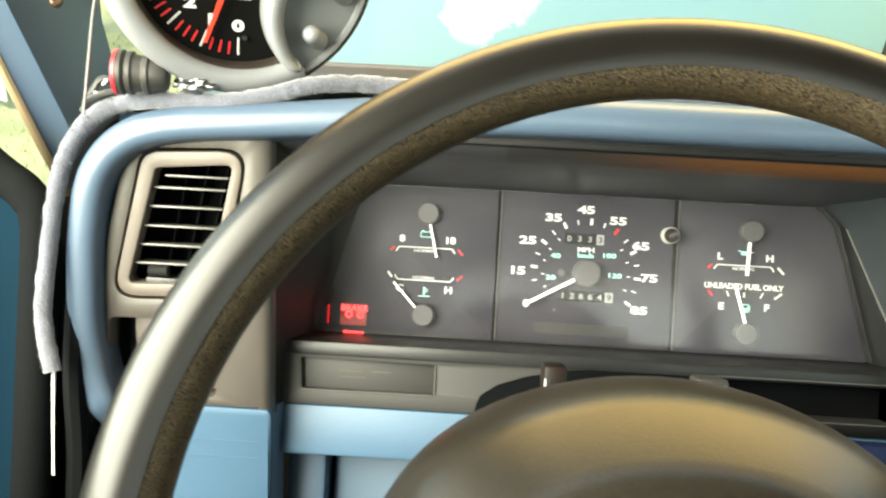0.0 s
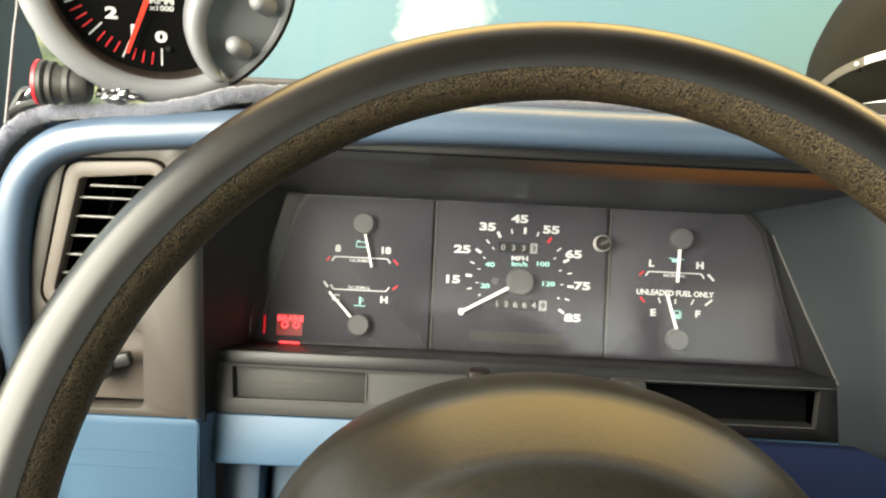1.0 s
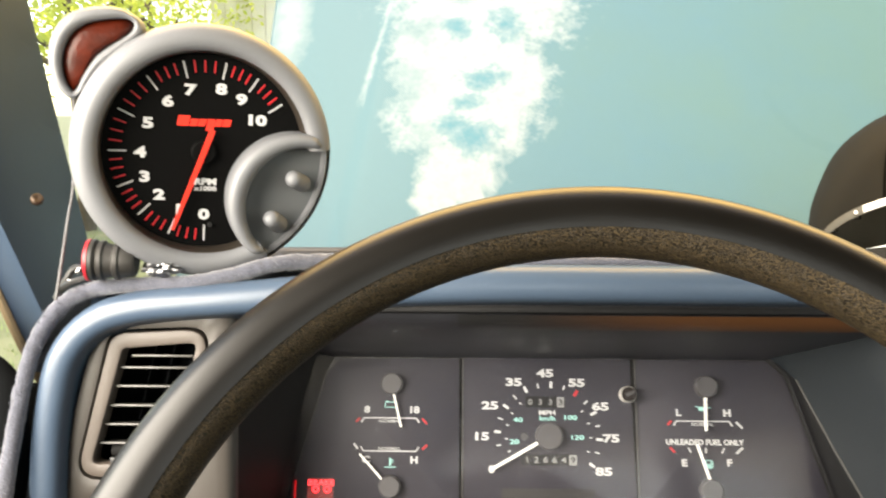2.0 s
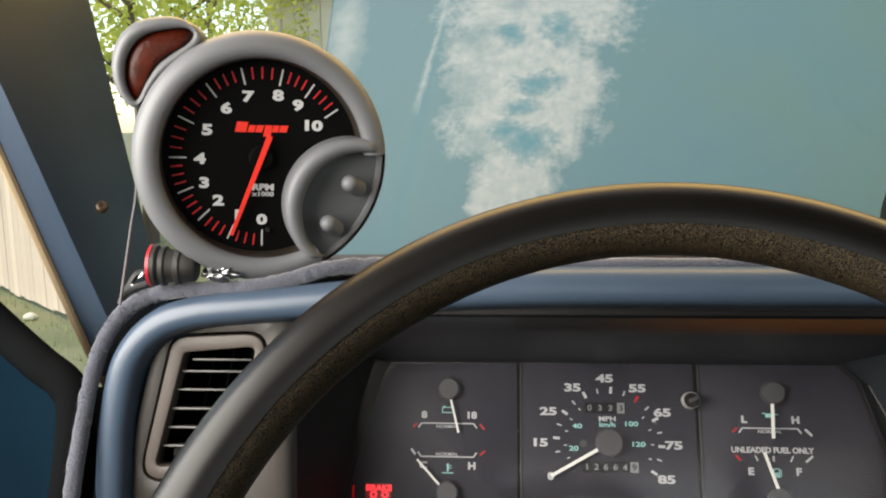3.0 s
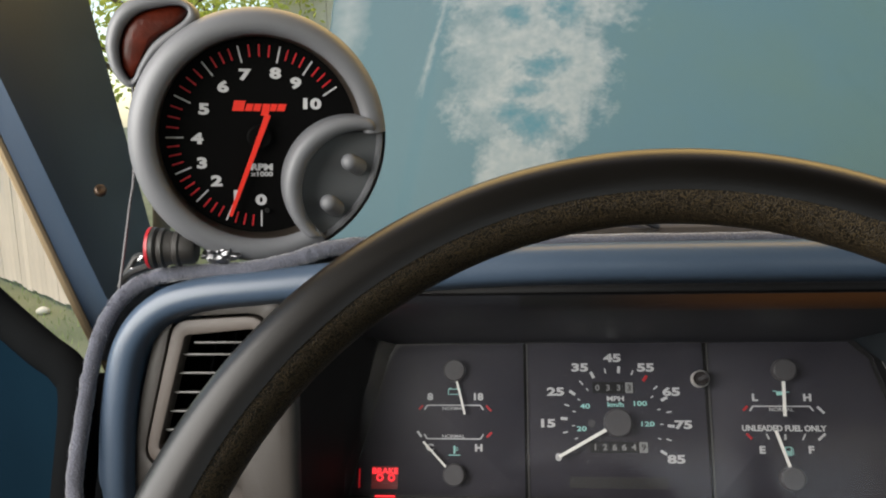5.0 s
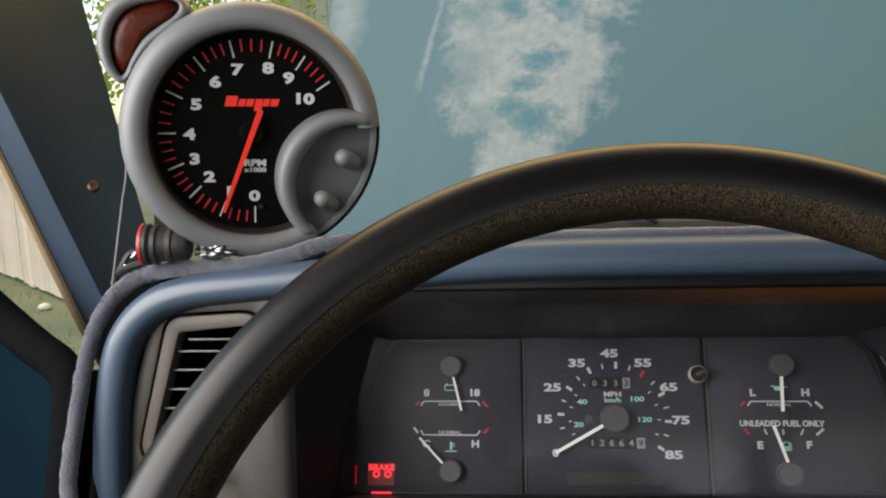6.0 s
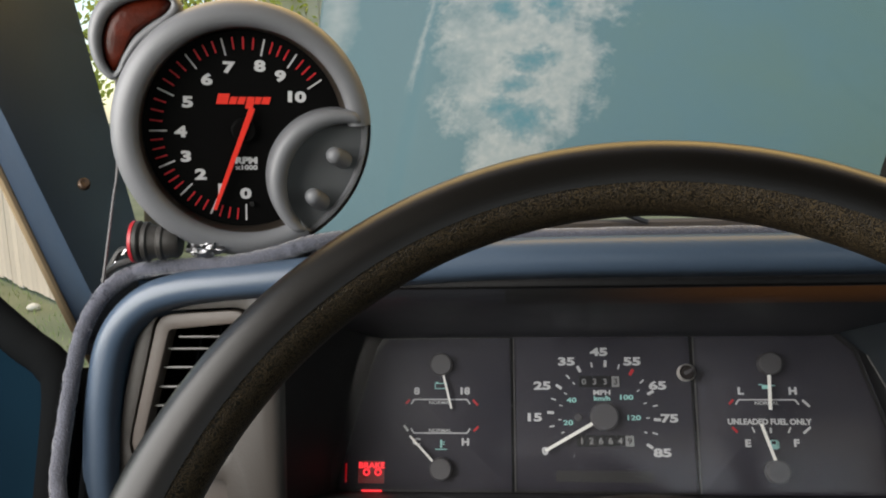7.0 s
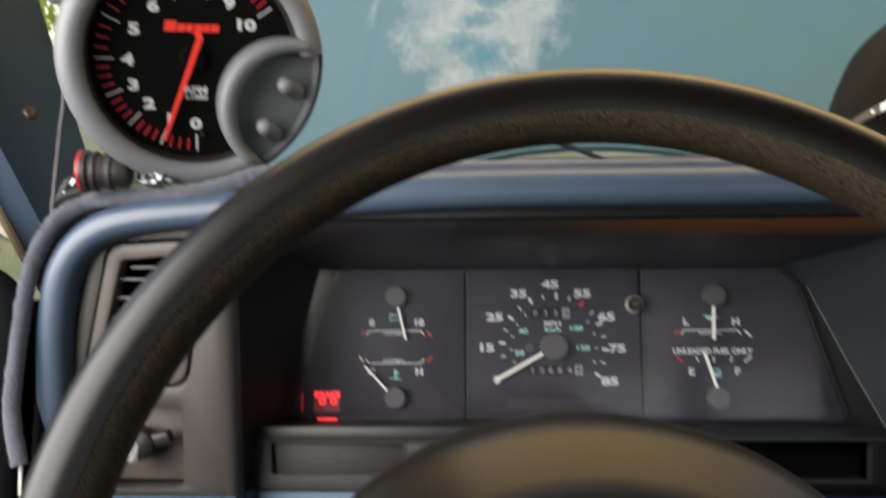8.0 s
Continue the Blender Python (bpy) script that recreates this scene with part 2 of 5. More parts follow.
dust.inputs["Scale"].default_value, dust.inputs["Detail"].default_value = 520.0, 1.0
where = LENS.node_tree.nodes.new("ShaderNodeTexCoord")
LENS.node_tree.links.new(where.outputs["Object"], dust.inputs["Vector"])
smear = LENS.node_tree.nodes.new("ShaderNodeTexNoise")
smear.inputs["Scale"].default_value = 22.0
LENS.node_tree.links.new(where.outputs["Object"], smear.inputs["Vector"])
film_ = LENS.node_tree.nodes.new("ShaderNodeMapRange")
film_.inputs["From Min"].default_value, film_.inputs["From Max"].default_value = 0.3, 0.75
film_.inputs["To Min"].default_value, film_.inputs["To Max"].default_value = 0.003, 0.014
LENS.node_tree.links.new(smear.outputs["Fac"], film_.inputs["Value"])
speck = LENS.node_tree.nodes.new("ShaderNodeMapRange")
speck.inputs["From Min"].default_value, speck.inputs["From Max"].default_value = 0.735, 0.80
speck.inputs["To Min"].default_value, speck.inputs["To Max"].default_value = 0.0, 0.16
LENS.node_tree.links.new(dust.outputs["Fac"], speck.inputs["Value"])
dusty = LENS.node_tree.nodes.new("ShaderNodeMath")
LENS.node_tree.links.new(film_.outputs["Result"], dusty.inputs[0])
LENS.node_tree.links.new(speck.outputs["Result"], dusty.inputs[1])
LENS.node_tree.links.new(dusty.outputs["Value"], veil.inputs["Fac"])
lens_out = LENS.node_tree.nodes["Material Output"]
LENS.node_tree.links.new(lens_out.inputs["Surface"].links[0].from_socket, veil.inputs[1])
LENS.node_tree.links.new(haze.outputs["BSDF"], veil.inputs[2])
LENS.node_tree.links.new(veil.outputs["Shader"], lens_out.inputs["Surface"])


def hood_paint():
    """Faded blue paint whose clear coat has peeled to chalky white round islands of the old colour."""
    m = material("faded_blue_paint", (0.066, 0.143, 0.166), 0.6, grain=0.08, grain_scale=300, wear=0.0, wear_scale=2.3, tint=(0.078, 0.152, 0.166), specular=0.3)
    t = m.node_tree
    b = t.nodes["Principled BSDF"]
    old = b.inputs["Base Color"].links[0].from_socket
    coords = t.nodes.new("ShaderNodeTexCoord")
    sep = t.nodes.new("ShaderNodeSeparateXYZ")
    t.links.new(coords.outputs["Object"], sep.inputs["Vector"])

    def maths(op, a, c=None, clamp=False):
        n = t.nodes.new("ShaderNodeMath")
        n.operation, n.use_clamp = op, clamp
        for i, v in enumerate((a, c)):
            if v is None:
                continue
            if isinstance(v, (int, float)):
                n.inputs[i].default_value = v
            else:
                t.links.new(v, n.inputs[i])
        return n.outputs["Value"]

    def blob(cx, cy, rx, ry):
        u = maths("DIVIDE", maths("SUBTRACT", sep.outputs["X"], cx), rx)
        v = maths("DIVIDE", maths("SUBTRACT", sep.outputs["Y"], cy), ry)
        return maths("SUBTRACT", 1.0, maths("SQRT", maths("ADD", maths("MULTIPLY", u, u), maths("MULTIPLY", v, v))))

    def rag(scale, detail=8.0, rough=0.68):
        n = t.nodes.new("ShaderNodeTexNoise")
        n.inputs["Scale"].default_value, n.inputs["Detail"].default_value, n.inputs["Roughness"].default_value = scale, detail, rough
        t.links.new(coords.outputs["Object"], n.inputs["Vector"])
        return maths("SUBTRACT", n.outputs["Fac"], 0.5)

    def any_of(*blobs):
        out = blob(*blobs[0])
        for b_ in blobs[1:]:
            out = maths("MAXIMUM", out, blob(*b_))
        return out

    peel = any_of((-0.03, 0.33, 0.155, 0.12), (-0.055, 0.24, 0.125, 0.11), (-0.05, 0.15, 0.115, 0.085), (0.0, 0.20, 0.07, 0.08), (-0.06, 0.07, 0.065, 0.065), (0.01, 0.42, 0.15, 0.14), (-0.085, 0.03, 0.035, 0.05))
    peel = maths("ADD", maths("ADD", peel, maths("MULTIPLY", rag(16), 1.2)), maths("MULTIPLY", rag(60), 0.7))
    islands = any_of((-0.043, 0.113, 0.040, 0.032), (-0.071, 0.131, 0.030, 0.022), (-0.053, 0.164, 0.030, 0.018), (-0.030, 0.199, 0.040, 0.022), (-0.003, 0.287, 0.030, 0.032), (-0.064, 0.284, 0.024, 0.024))
    islands = maths("MULTIPLY", maths("ADD", islands, maths("ADD", maths("MULTIPLY", rag(30), 2.0), maths("MULTIPLY", rag(110), 1.3))), 0.85, True)
    thin = any_of((-0.12, 0.205, 0.04, 0.055), (-0.105, 0.281, 0.045, 0.04), (-0.06, 0.335, 0.03, 0.02), (-0.10, 0.12, 0.03, 0.03))
    thin = maths("MULTIPLY", maths("ADD", thin, maths("MULTIPLY", rag(30), 2.2)), 1.2, True)
    edge = maths("MULTIPLY", maths("ADD", blob(-0.297, 0.33, 0.035, 0.11), maths("MULTIPLY", rag(18), 1.8)), 0.9, True)
    slant = maths("SUBTRACT", sep.outputs["X"], maths("MULTIPLY", sep.outputs["Y"], 0.205))
    chips = maths("SUBTRACT", 1.0, maths("DIVIDE", maths("ABSOLUTE", maths("ADD", slant, 0.2228)), 0.006))
    along = maths("SUBTRACT", 1.0, maths("DIVIDE", maths("ABSOLUTE", maths("SUBTRACT", sep.outputs["Y"], 0.27)), 0.10))
    chips = maths("MULTIPLY", maths("ADD", maths("MINIMUM", chips, maths("MULTIPLY", along, 2.5)), maths("MULTIPLY", rag(48), 3.0)), 0.5, True)
    chalk = maths("MULTIPLY", maths("SUBTRACT", peel, 0.08), 3.2, True)
    chalk = maths("MULTIPLY", chalk, maths("SUBTRACT", 1.0, maths("MULTIPLY", thin, 0.5)))
    chalk = maths("MULTIPLY", chalk, maths("ADD", 0.78, maths("MULTIPLY", rag(70), 1.3)), True)
    chalk = maths("MULTIPLY", chalk, maths("SUBTRACT", 1.0, islands))
    chalk = maths("MAXIMUM", chalk, maths("MAXIMUM", maths("MULTIPLY", edge, 0.8), chips))
    deep = maths("MULTIPLY", islands, maths("MULTIPLY", maths("SUBTRACT", peel, 0.05), 3.0, True))
    mottle = t.nodes.new("ShaderNodeMix")
    mottle.data_type = "RGBA"
    mottle.inputs["B"].default_value = (0.077, 0.142, 0.130, 1)
    fade = maths("ADD", maths("MULTIPLY", maths("SUBTRACT", sep.outputs["X"], 0.02), 2.2), maths("MULTIPLY", rag(4.5, 5.0, 0.55), 2.4))
    t.links.new(maths("ADD", fade, maths("MULTIPLY", rag(30, 4.0, 0.6), 0.4), True), mottle.inputs["Factor"])
    t.links.new(old, mottle.inputs["A"])
    old = mottle.outputs["Result"]
    m1 = t.nodes.new("ShaderNodeMix")
    m1.data_type = "RGBA"
    m1.inputs["B"].default_value = (0.285, 0.312, 0.297, 1)
    t.links.new(chalk, m1.inputs["Factor"])
    t.links.new(old, m1.inputs["A"])
    m2 = t.nodes.new("ShaderNodeMix")
    m2.data_type = "RGBA"
    m2.inputs["B"].default_value = (0.046, 0.155, 0.186, 1)
    t.links.new(deep, m2.inputs["Factor"])
    t.links.new(m1.outputs["Result"], m2.inputs["A"])
    t.links.new(m2.outputs["Result"], b.inputs["Base Color"])
    return m


HOOD = hood_paint()

# ---- mesh helpers ----


def panel(c=0.0, x=0.0, z=0.0, slope=0.0):
    """A drawing plane in the dash frame: u right, v up, w towards the driver; slope tips its top towards the driver (degrees)."""
    return Matrix.Translation((x, c, z)) @ Matrix(((1, 0, 0, 0), (0, 0, -1, 0), (0, 1, 0, 0), (0, 0, 0, 1))) @ pose(0, 0, 0, slope, 0, 0)


def thing(name, label, category, group="", kind="", m=None):
    ob = new(name)
    ob.empty_display_size = 0.02
    ob.matrix_world = DASH if m is None else m
    return tagged(ob, label, category, group, kind)


def link_mesh(name, bm, mat, smooth=True, angle=40):
    bmesh.ops.recalc_face_normals(bm, faces=bm.faces)
    if smooth:
        for f in bm.faces:
            f.smooth = True
        for e in bm.edges:
            e.smooth = len(e.link_faces) == 2 and e.calc_face_angle(0) < radians(angle)
    me = bpy.data.meshes.new(name)
    bm.to_mesh(me)
    bm.free()
    me.materials.append(mat)
    return new(name, me)


def part(name, bm, mat, parent, label="", smooth=True, angle=40):
    ob = link_mesh(name, bm, mat, smooth, angle)
    ob.parent = parent
    return tagged(ob, label) if label else ob


def single(name, bm, mat, label, category, group="", kind="", m=None, smooth=True):
    ob = link_mesh(name, bm, mat, smooth)
    ob.matrix_world = DASH if m is None else m
    return tagged(ob, label, category, group, kind)


def moved(bm, m):
    bmesh.ops.transform(bm, matrix=m, verts=bm.verts)
    return bm


def bevelled(bm, width, segments=2, angle=30):
    sharp = [e for e in bm.edges if len(e.link_faces) == 2 and e.calc_face_angle(0) > radians(angle)]
    bmesh.ops.bevel(bm, geom=sharp, offset=width, segments=segments, affect="EDGES", profile=0.5, clamp_overlap=True)
    return bm


def box(x0, x1, y0, y1, z0, z1, bevel=0.0, m=None):
    bm = bmesh.new()
    bmesh.ops.create_cube(bm, size=1, matrix=Matrix.Translation(((x0 + x1) / 2, (y0 + y1) / 2, (z0 + z1) / 2)) @ Matrix.Diagonal((x1 - x0, y1 - y0, z1 - z0, 1)))
    if bevel:
        bevelled(bm, bevel)
    return moved(bm, m) if m is not None else bm


def rounded(points, radius, seg=5):
    """A closed outline with its corners rounded."""
    out, n = [], len(points)
    for i in range(n):
        a, b, c = (Vector(points[(i + k) % n]) for k in (-1, 0, 1))
        u, v = (a - b).normalized(), (c - b).normalized()
        half = u.angle(v) / 2
        if half > radians(88):
            out.append(tuple(b))
            continue
        cut = min(radius / math.tan(half), (a - b).length * 0.48, (c - b).length * 0.48)
        for k in range(seg + 1):
            s = k / seg
            p, q, r = b + u * cut, b, b + v * cut
            out.append(tuple(p * (1 - s) ** 2 + q * 2 * s * (1 - s) + r * s * s))
    return out


def plate(outer, holes=(), w0=0.0, w1=0.004, m=None, bevel=0.0):
    """A flat plate between w0 and w1 with holes through it."""
    bm = bmesh.new()
    edges = []
    for loop in (outer, *holes):
        vs = [bm.verts.new((p[0], p[1], w0)) for p in loop]
        edges += [bm.edges.new((vs[i], vs[(i + 1) % len(vs)])) for i in range(len(vs))]
    bmesh.ops.triangle_fill(bm, edges=edges, use_beauty=True, use_dissolve=False)
    made = bmesh.ops.extrude_face_region(bm, geom=list(bm.faces))
    bmesh.ops.translate(bm, vec=(0, 0, w1 - w0), verts=[g for g in made["geom"] if isinstance(g, bmesh.types.BMVert)])
    bmesh.ops.recalc_face_normals(bm, faces=bm.faces)
    if bevel:
        bevelled(bm, bevel, 2, 50)
    return moved(bm, m) if m is not None else bm


def lathe(profile, seg=48, m=None, start=0.0, end=360.0):
    """Turns (radius, w) points about the w axis."""
    bm = bmesh.new()
    full = abs(end - start) >= 359.9
    rings = []
    for k in range(seg if full else seg + 1):
        a = radians(start + (end - start) * k / seg)
        rings.append([bm.verts.new((r * math.cos(a), r * math.sin(a), w)) for r, w in profile])
    for k in range(seg):
        a, b = rings[k], rings[(k + 1) % len(rings)]
        for i in range(len(profile) - 1):
            bm.faces.new((a[i], b[i], b[i + 1], a[i + 1]))
    bmesh.ops.remove_doubles(bm, verts=bm.verts, dist=1e-7)
    return moved(bm, m) if m is not None else bm


def smooth_path(points, n=8):
    """A smooth curve through the points."""
    pts = [Vector(p) for p in points]
    out = []
    for i in range(len(pts) - 1):
        p0, p1, p2, p3 = pts[max(i - 1, 0)], pts[i], pts[i + 1], pts[min(i + 2, len(pts) - 1)]
        for k in range(n):
            s = k / n
            out.append(0.5 * ((2 * p1) + (p2 - p0) * s + (2 * p0 - 5 * p1 + 4 * p2 - p3) * s * s + (3 * p1 - p0 - 3 * p2 + p3) * s ** 3))
    return out + [pts[-1]]


def closed_curve(points, n=6):
    """A smooth closed outline through the points."""
    pts = [Vector(p) for p in points]
    out, m = [], len(pts)
    for i in range(m):
        p0, p1, p2, p3 = (pts[(i + k) % m] for k in (-1, 0, 1, 2))
        for k in range(n):
            s = k / n
            out.append(tuple(0.5 * ((2 * p1) + (p2 - p0) * s + (2 * p0 - 5 * p1 + 4 * p2 - p3) * s * s + (3 * p1 - p0 - 3 * p2 + p3) * s ** 3)))
    return out


def tube(path, radius, seg=10, caps=True, wobble=0.0, closed=False):
    bm = bmesh.new()
    path = [Vector(p) for p in path]
    n = len(path)
    rings, side = [], None
    for i, p in enumerate(path):
        d = (path[(i + 1) % n] - path[i - 1]) if closed else (path[min(i + 1, n - 1)] - path[max(i - 1, 0)])
        d.normalize()
        side = (Vector((0, 0, 1)) if abs(d.z) < 0.9 else Vector((1, 0, 0))) if side is None else side
        side = (side - d * side.dot(d)).normalized()
        up = d.cross(side)
        r = radius(i / max(1, n - 1)) if callable(radius) else radius
        ring = []
        for k in range(seg):
            a = 2 * math.pi * k / seg
            rr = r * (1 + wobble * noise.noise((p + side * math.cos(a) * r + up * math.sin(a) * r) * 220))
            ring.append(bm.verts.new(p + (side * math.cos(a) + up * math.sin(a)) * rr))
        rings.append(ring)
    for i in range(n if closed else n - 1):
        a, b = rings[i], rings[(i + 1) % n]
        for k in range(seg):
            bm.faces.new((a[k], a[(k + 1) % seg], b[(k + 1) % seg], b[k]))
    if caps and not closed:
        bm.faces.new(rings[0][::-1])
        bm.faces.new(rings[-1])
    return bm


def loft(sections, closed_section=False, caps=False):
    """Skins matching rows of points."""
    bm = bmesh.new()
    rows = [[bm.verts.new(p) for p in s] for s in sections]
    n = len(rows[0])
    for a, b in zip(rows, rows[1:]):
        for i in range(n if closed_section else n - 1):
            j = (i + 1) % n
            bm.faces.new((a[i], a[j], b[j], b[i]))
    if caps and closed_section:
        bm.faces.new(rows[0][::-1])
        bm.faces.new(rows[-1])
    return bm


def join(*bms):
    out = bmesh.new()
    for b in bms:
        me = bpy.data.meshes.new("joined")
        b.to_mesh(me)
        b.free()
        out.from_mesh(me)
        bpy.data.meshes.remove(me)
    return out


def lettering(text, size, m, bold=0.0, wide=1.0, depth=0.0002):
    """Flat raised lettering centred on m, in the built-in font."""
    curve = bpy.data.curves.new("lettering", "FONT")
    curve.body, curve.size, curve.align_x, curve.align_y = text, size, "CENTER", "CENTER"
    curve.offset, curve.extrude, curve.resolution_u = bold, depth, 3
    ob = new("lettering", curve)
    bpy.context.view_layer.update()
    me = bpy.data.meshes.new_from_object(ob.evaluated_get(bpy.context.evaluated_depsgraph_get()))
    bm = bmesh.new()
    bm.from_mesh(me)
    bpy.data.objects.remove(ob)
    bpy.data.curves.remove(curve)
    bpy.data.meshes.remove(me)
    xs = [v.co.x for v in bm.verts]
    zs = [v.co.y for v in bm.verts]
    shift = Matrix.Translation((-(min(xs) + max(xs)) / 2, -(min(zs) + max(zs)) / 2, 0))
    return moved(bm, m @ Matrix.Diagonal((wide, 1, 1, 1)) @ shift)


def bar(u0, v0, u1, v1, width, m, w=0.0003, end=None):
    """A straight painted stroke from one point to another, slightly raised."""
    a, b = Vector((u0, v0)), Vector((u1, v1))
    n = (b - a).normalized().orthogonal() * 0.5
    e = width if end is None else end
    return plate([a + n * width, b + n * e, b - n * e, a - n * width], (), 0.0, w, m)


# ---- ground, fence, trees ----
bm = bmesh.new()
bmesh.ops.create_grid(bm, x_segments=60, y_segments=60, size=400)
for v in bm.verts:
    v.co.z = 0.03 * noise.noise(v.co * 0.2)
single("ground", bm, GRASS, "patchy sunlit lawn with dry grass round the truck", "ground", kind="structure", m=Matrix())

FENCE_AT, FENCE_TURN = Vector((-4.1, 5.8, 0)), -41.8
fence = thing("fence", "weathered tan wooden board fence in full sun", "fence", m=pose(FENCE_AT.x, FENCE_AT.y, 0, 0, 0, FENCE_TURN))
for z in (0.45, 1.25, 2.05):
    part("rail", box(-7.0, 1.05, 0.02, 0.06, z - 0.045, z + 0.045, 0.004), PICKET, fence, smooth=False)
boards = []
for k in range(5):
    top = 2.33 + 0.012 * k
    b = bmesh.new()
    pts = [(-0.068, 0.04), (0.068, 0.04), (0.068, top - 0.03), (0.045, top), (-0.045, top), (-0.068, top - 0.03)]
    b.free()
    b = plate(pts, (), 0.0, 0.018, Matrix(((1, 0, 0, 0), (0, 0, -1, 0), (0, 1, 0, 0), (0, 0, 0, 1))))
    me = bpy.data.meshes.new("board")
    b.to_mesh(me)
    b.free()
    me.materials.append(PICKET)
    boards.append(me)
rng = random.Random(4)
for k in range(58):
    ob = new("board", rng.choice(boards))
    ob.parent = fence
    ob.matrix_basis = pose(-7.0 + 0.1385 * k, rng.uniform(-0.004, 0.004), rng.uniform(-0.015, 0.02), 0, rng.uniform(-0.6, 0.6), rng.uniform(-1, 1))

TUFTS = bmesh.new()
for k in range(16000):
    a = Vector((rng.uniform(-6.5, 1.5), rng.uniform(2.2, 9.0), 0.0))
    h, turn, lean = rng.uniform(0.015, 0.06), rng.uniform(0, 6.28), rng.uniform(-0.8, 0.8)
    side = Vector((math.cos(turn), math.sin(turn), 0)) * 0.0035
    tip = a + Vector((math.sin(turn) * lean * h, -math.cos(turn) * lean * h, h))
    vs = [TUFTS.verts.new(p) for p in (a - side, a + side, tip)]
    TUFTS.faces.new(vs)
single("grass", TUFTS, BLADE, "thin green and yellow grass along the fence", "grass", kind="stuff", m=Matrix(), smooth=False)


for x, y, size in ((-4.40, 5.62, 0.05), (-3.70, 5.20, 0.045), (-4.02, 5.05, 0.03)):
    stone = bmesh.new()
    bmesh.ops.create_icosphere(stone, subdivisions=3, radius=size)
    for v in stone.verts:
        v.co *= 1 + 0.35 * noise.noise(v.co * 18 + Vector((x, y, 0)))
        v.co.z = v.co.z * 0.7 + size * 0.5
    single("stone", stone, SHED, "pale stone lying in the sunlit grass", "stone", group="pale stones by the fence", m=pose(x, y, 0.0))


def tree(name, where, height, spread, seed, clumps, label):
    r = random.Random(seed)
    root = thing(name, label, "tree", m=pose(*where))
    trunk = [Vector((0.05 * math.sin(k), 0.05 * math.cos(k * 1.3), height * k / 6)) for k in range(6)]
    part("trunk", tube(smooth_path(trunk), lambda s: 0.11 * (1 - 0.7 * s), 10), BARK, root)
    crown = bmesh.new()
    for _ in range(7):
        z = r.uniform(0.4, 0.8) * height
        a = r.uniform(0, 6.28)
        tip = Vector((math.cos(a) * spread * 0.8, math.sin(a) * spread * 0.8, z + 0.25 * height))
        limb = tube(smooth_path([(0, 0, z), tuple(tip * 0.5 + Vector((0, 0, z * 0.5))), tuple(tip)]), lambda s: 0.045 * (1 - 0.8 * s), 6)
        part("limb", limb, BARK, root)
    for _ in range(clumps):
        a, q = r.uniform(0, 6.28), r.uniform(0.15, 1.0) ** 0.6
        c = Vector((math.cos(a) * spread * q, math.sin(a) * spread * q, height * r.uniform(0.5, 1.15)))
        for _ in range(26):
            p = c + Vector([r.gauss(0, 0.14) for _ in range(3)])
            s = r.uniform(0.03, 0.07)
            d = Vector([r.uniform(-1, 1) for _ in range(3)]).normalized()
            e = d.orthogonal().normalized()
            vs = [crown.verts.new(p + x) for x in (d * s, e * s * 0.5, -d * s, -e * s * 0.5)]
            crown.faces.new(vs)
    part("crown", crown, LEAF, root, smooth=False)
    return root


tree("tree", (-4.6, 9.2, 0), 3.6, 1.5, 3, 190, "small sunlit tree with yellow-green leaves behind the fence")
tree("tree", (-4.9, 12.6, 0), 4.4, 1.7, 9, 170, "leafy young tree standing beyond the board fence")
tree("tree", (-6.0, 7.0, 0), 3.6, 1.5, 5, 150, "taller pale green tree farther off past the fence")

# pale shed at the end of the yard
shed = thing("shed", "pale cream board shed beyond the lawn", "shed", m=pose(-2.6, 13.2, 0, 0, 0, 6))
for k in range(14):
    part("wall_board", box(-1.5 + 0.215 * k, -1.5 + 0.215 * k + 0.2, 0.0, 0.03, 0.05, 3.6, 0.006), SHED, shed, smooth=False)
part("wall", box(-1.52, 1.5, 0.03, 0.12, 0.0, 3.6), SHED, shed, smooth=False)
part("side_wall", box(-1.52, -1.44, 0.12, 3.0, 0.0, 3.6), SHED, shed, smooth=False)
part("roof", box(-1.75, 1.75, -0.3, 3.2, 3.6, 3.72, 0.02), BARK, shed, "dark roof edge", smooth=False)

# ---- truck: hood, cowl, cab ----
HOOD_M = pose(0, 0.42, 1.29, 55, 0, 0)
hood = thing("truck_hood", "raised faded blue hood with peeling clear coat", "hood", m=HOOD_M)
xs = [-0.325, -0.318, -0.30, -0.27] + [-0.24 + 0.006 * k for k in range(22)] + [-0.10, -0.05, 0.0, 0.05, 0.1, 0.15, 0.2, 0.27, 0.35, 0.5, 0.7, 0.86, 0.868, 0.88, 0.95, 1.01, 1.02]
rows = []
for k in range(25):
    row = []
    for x in xs:
        y0 = -0.012 - min(0.06, 0.87 * (x - 0.065) ** 2)
        y = y0 + (1.05 - y0) * k / 24
        lift = 0.006 * min(1.0, max(0.0, (x + 0.196 - 0.14 * min(y - 0.1, 0.3)) / 0.018)) * min(1.0, max(0.0, (0.885 - x) / 0.03))
        crown_ = -0.05 * ((x - 0.35) / 0.68) ** 4 - 0.03 * (y / 1.05) ** 2
        drop = -0.012 if x in (xs[0], xs[-1]) else 0.0
        row.append((x, y, lift + crown_ + drop))
    rows.append(row)
skin = loft(rows)
made = bmesh.ops.extrude_face_region(skin, geom=list(skin.faces))
bmesh.ops.translate(skin, vec=(0, 0, -0.012), verts=[g for g in made["geom"] if isinstance(g, bmesh.types.BMVert)])
part("outer_skin", skin, HOOD, hood, "chalky faded blue paint with white peeled patch")
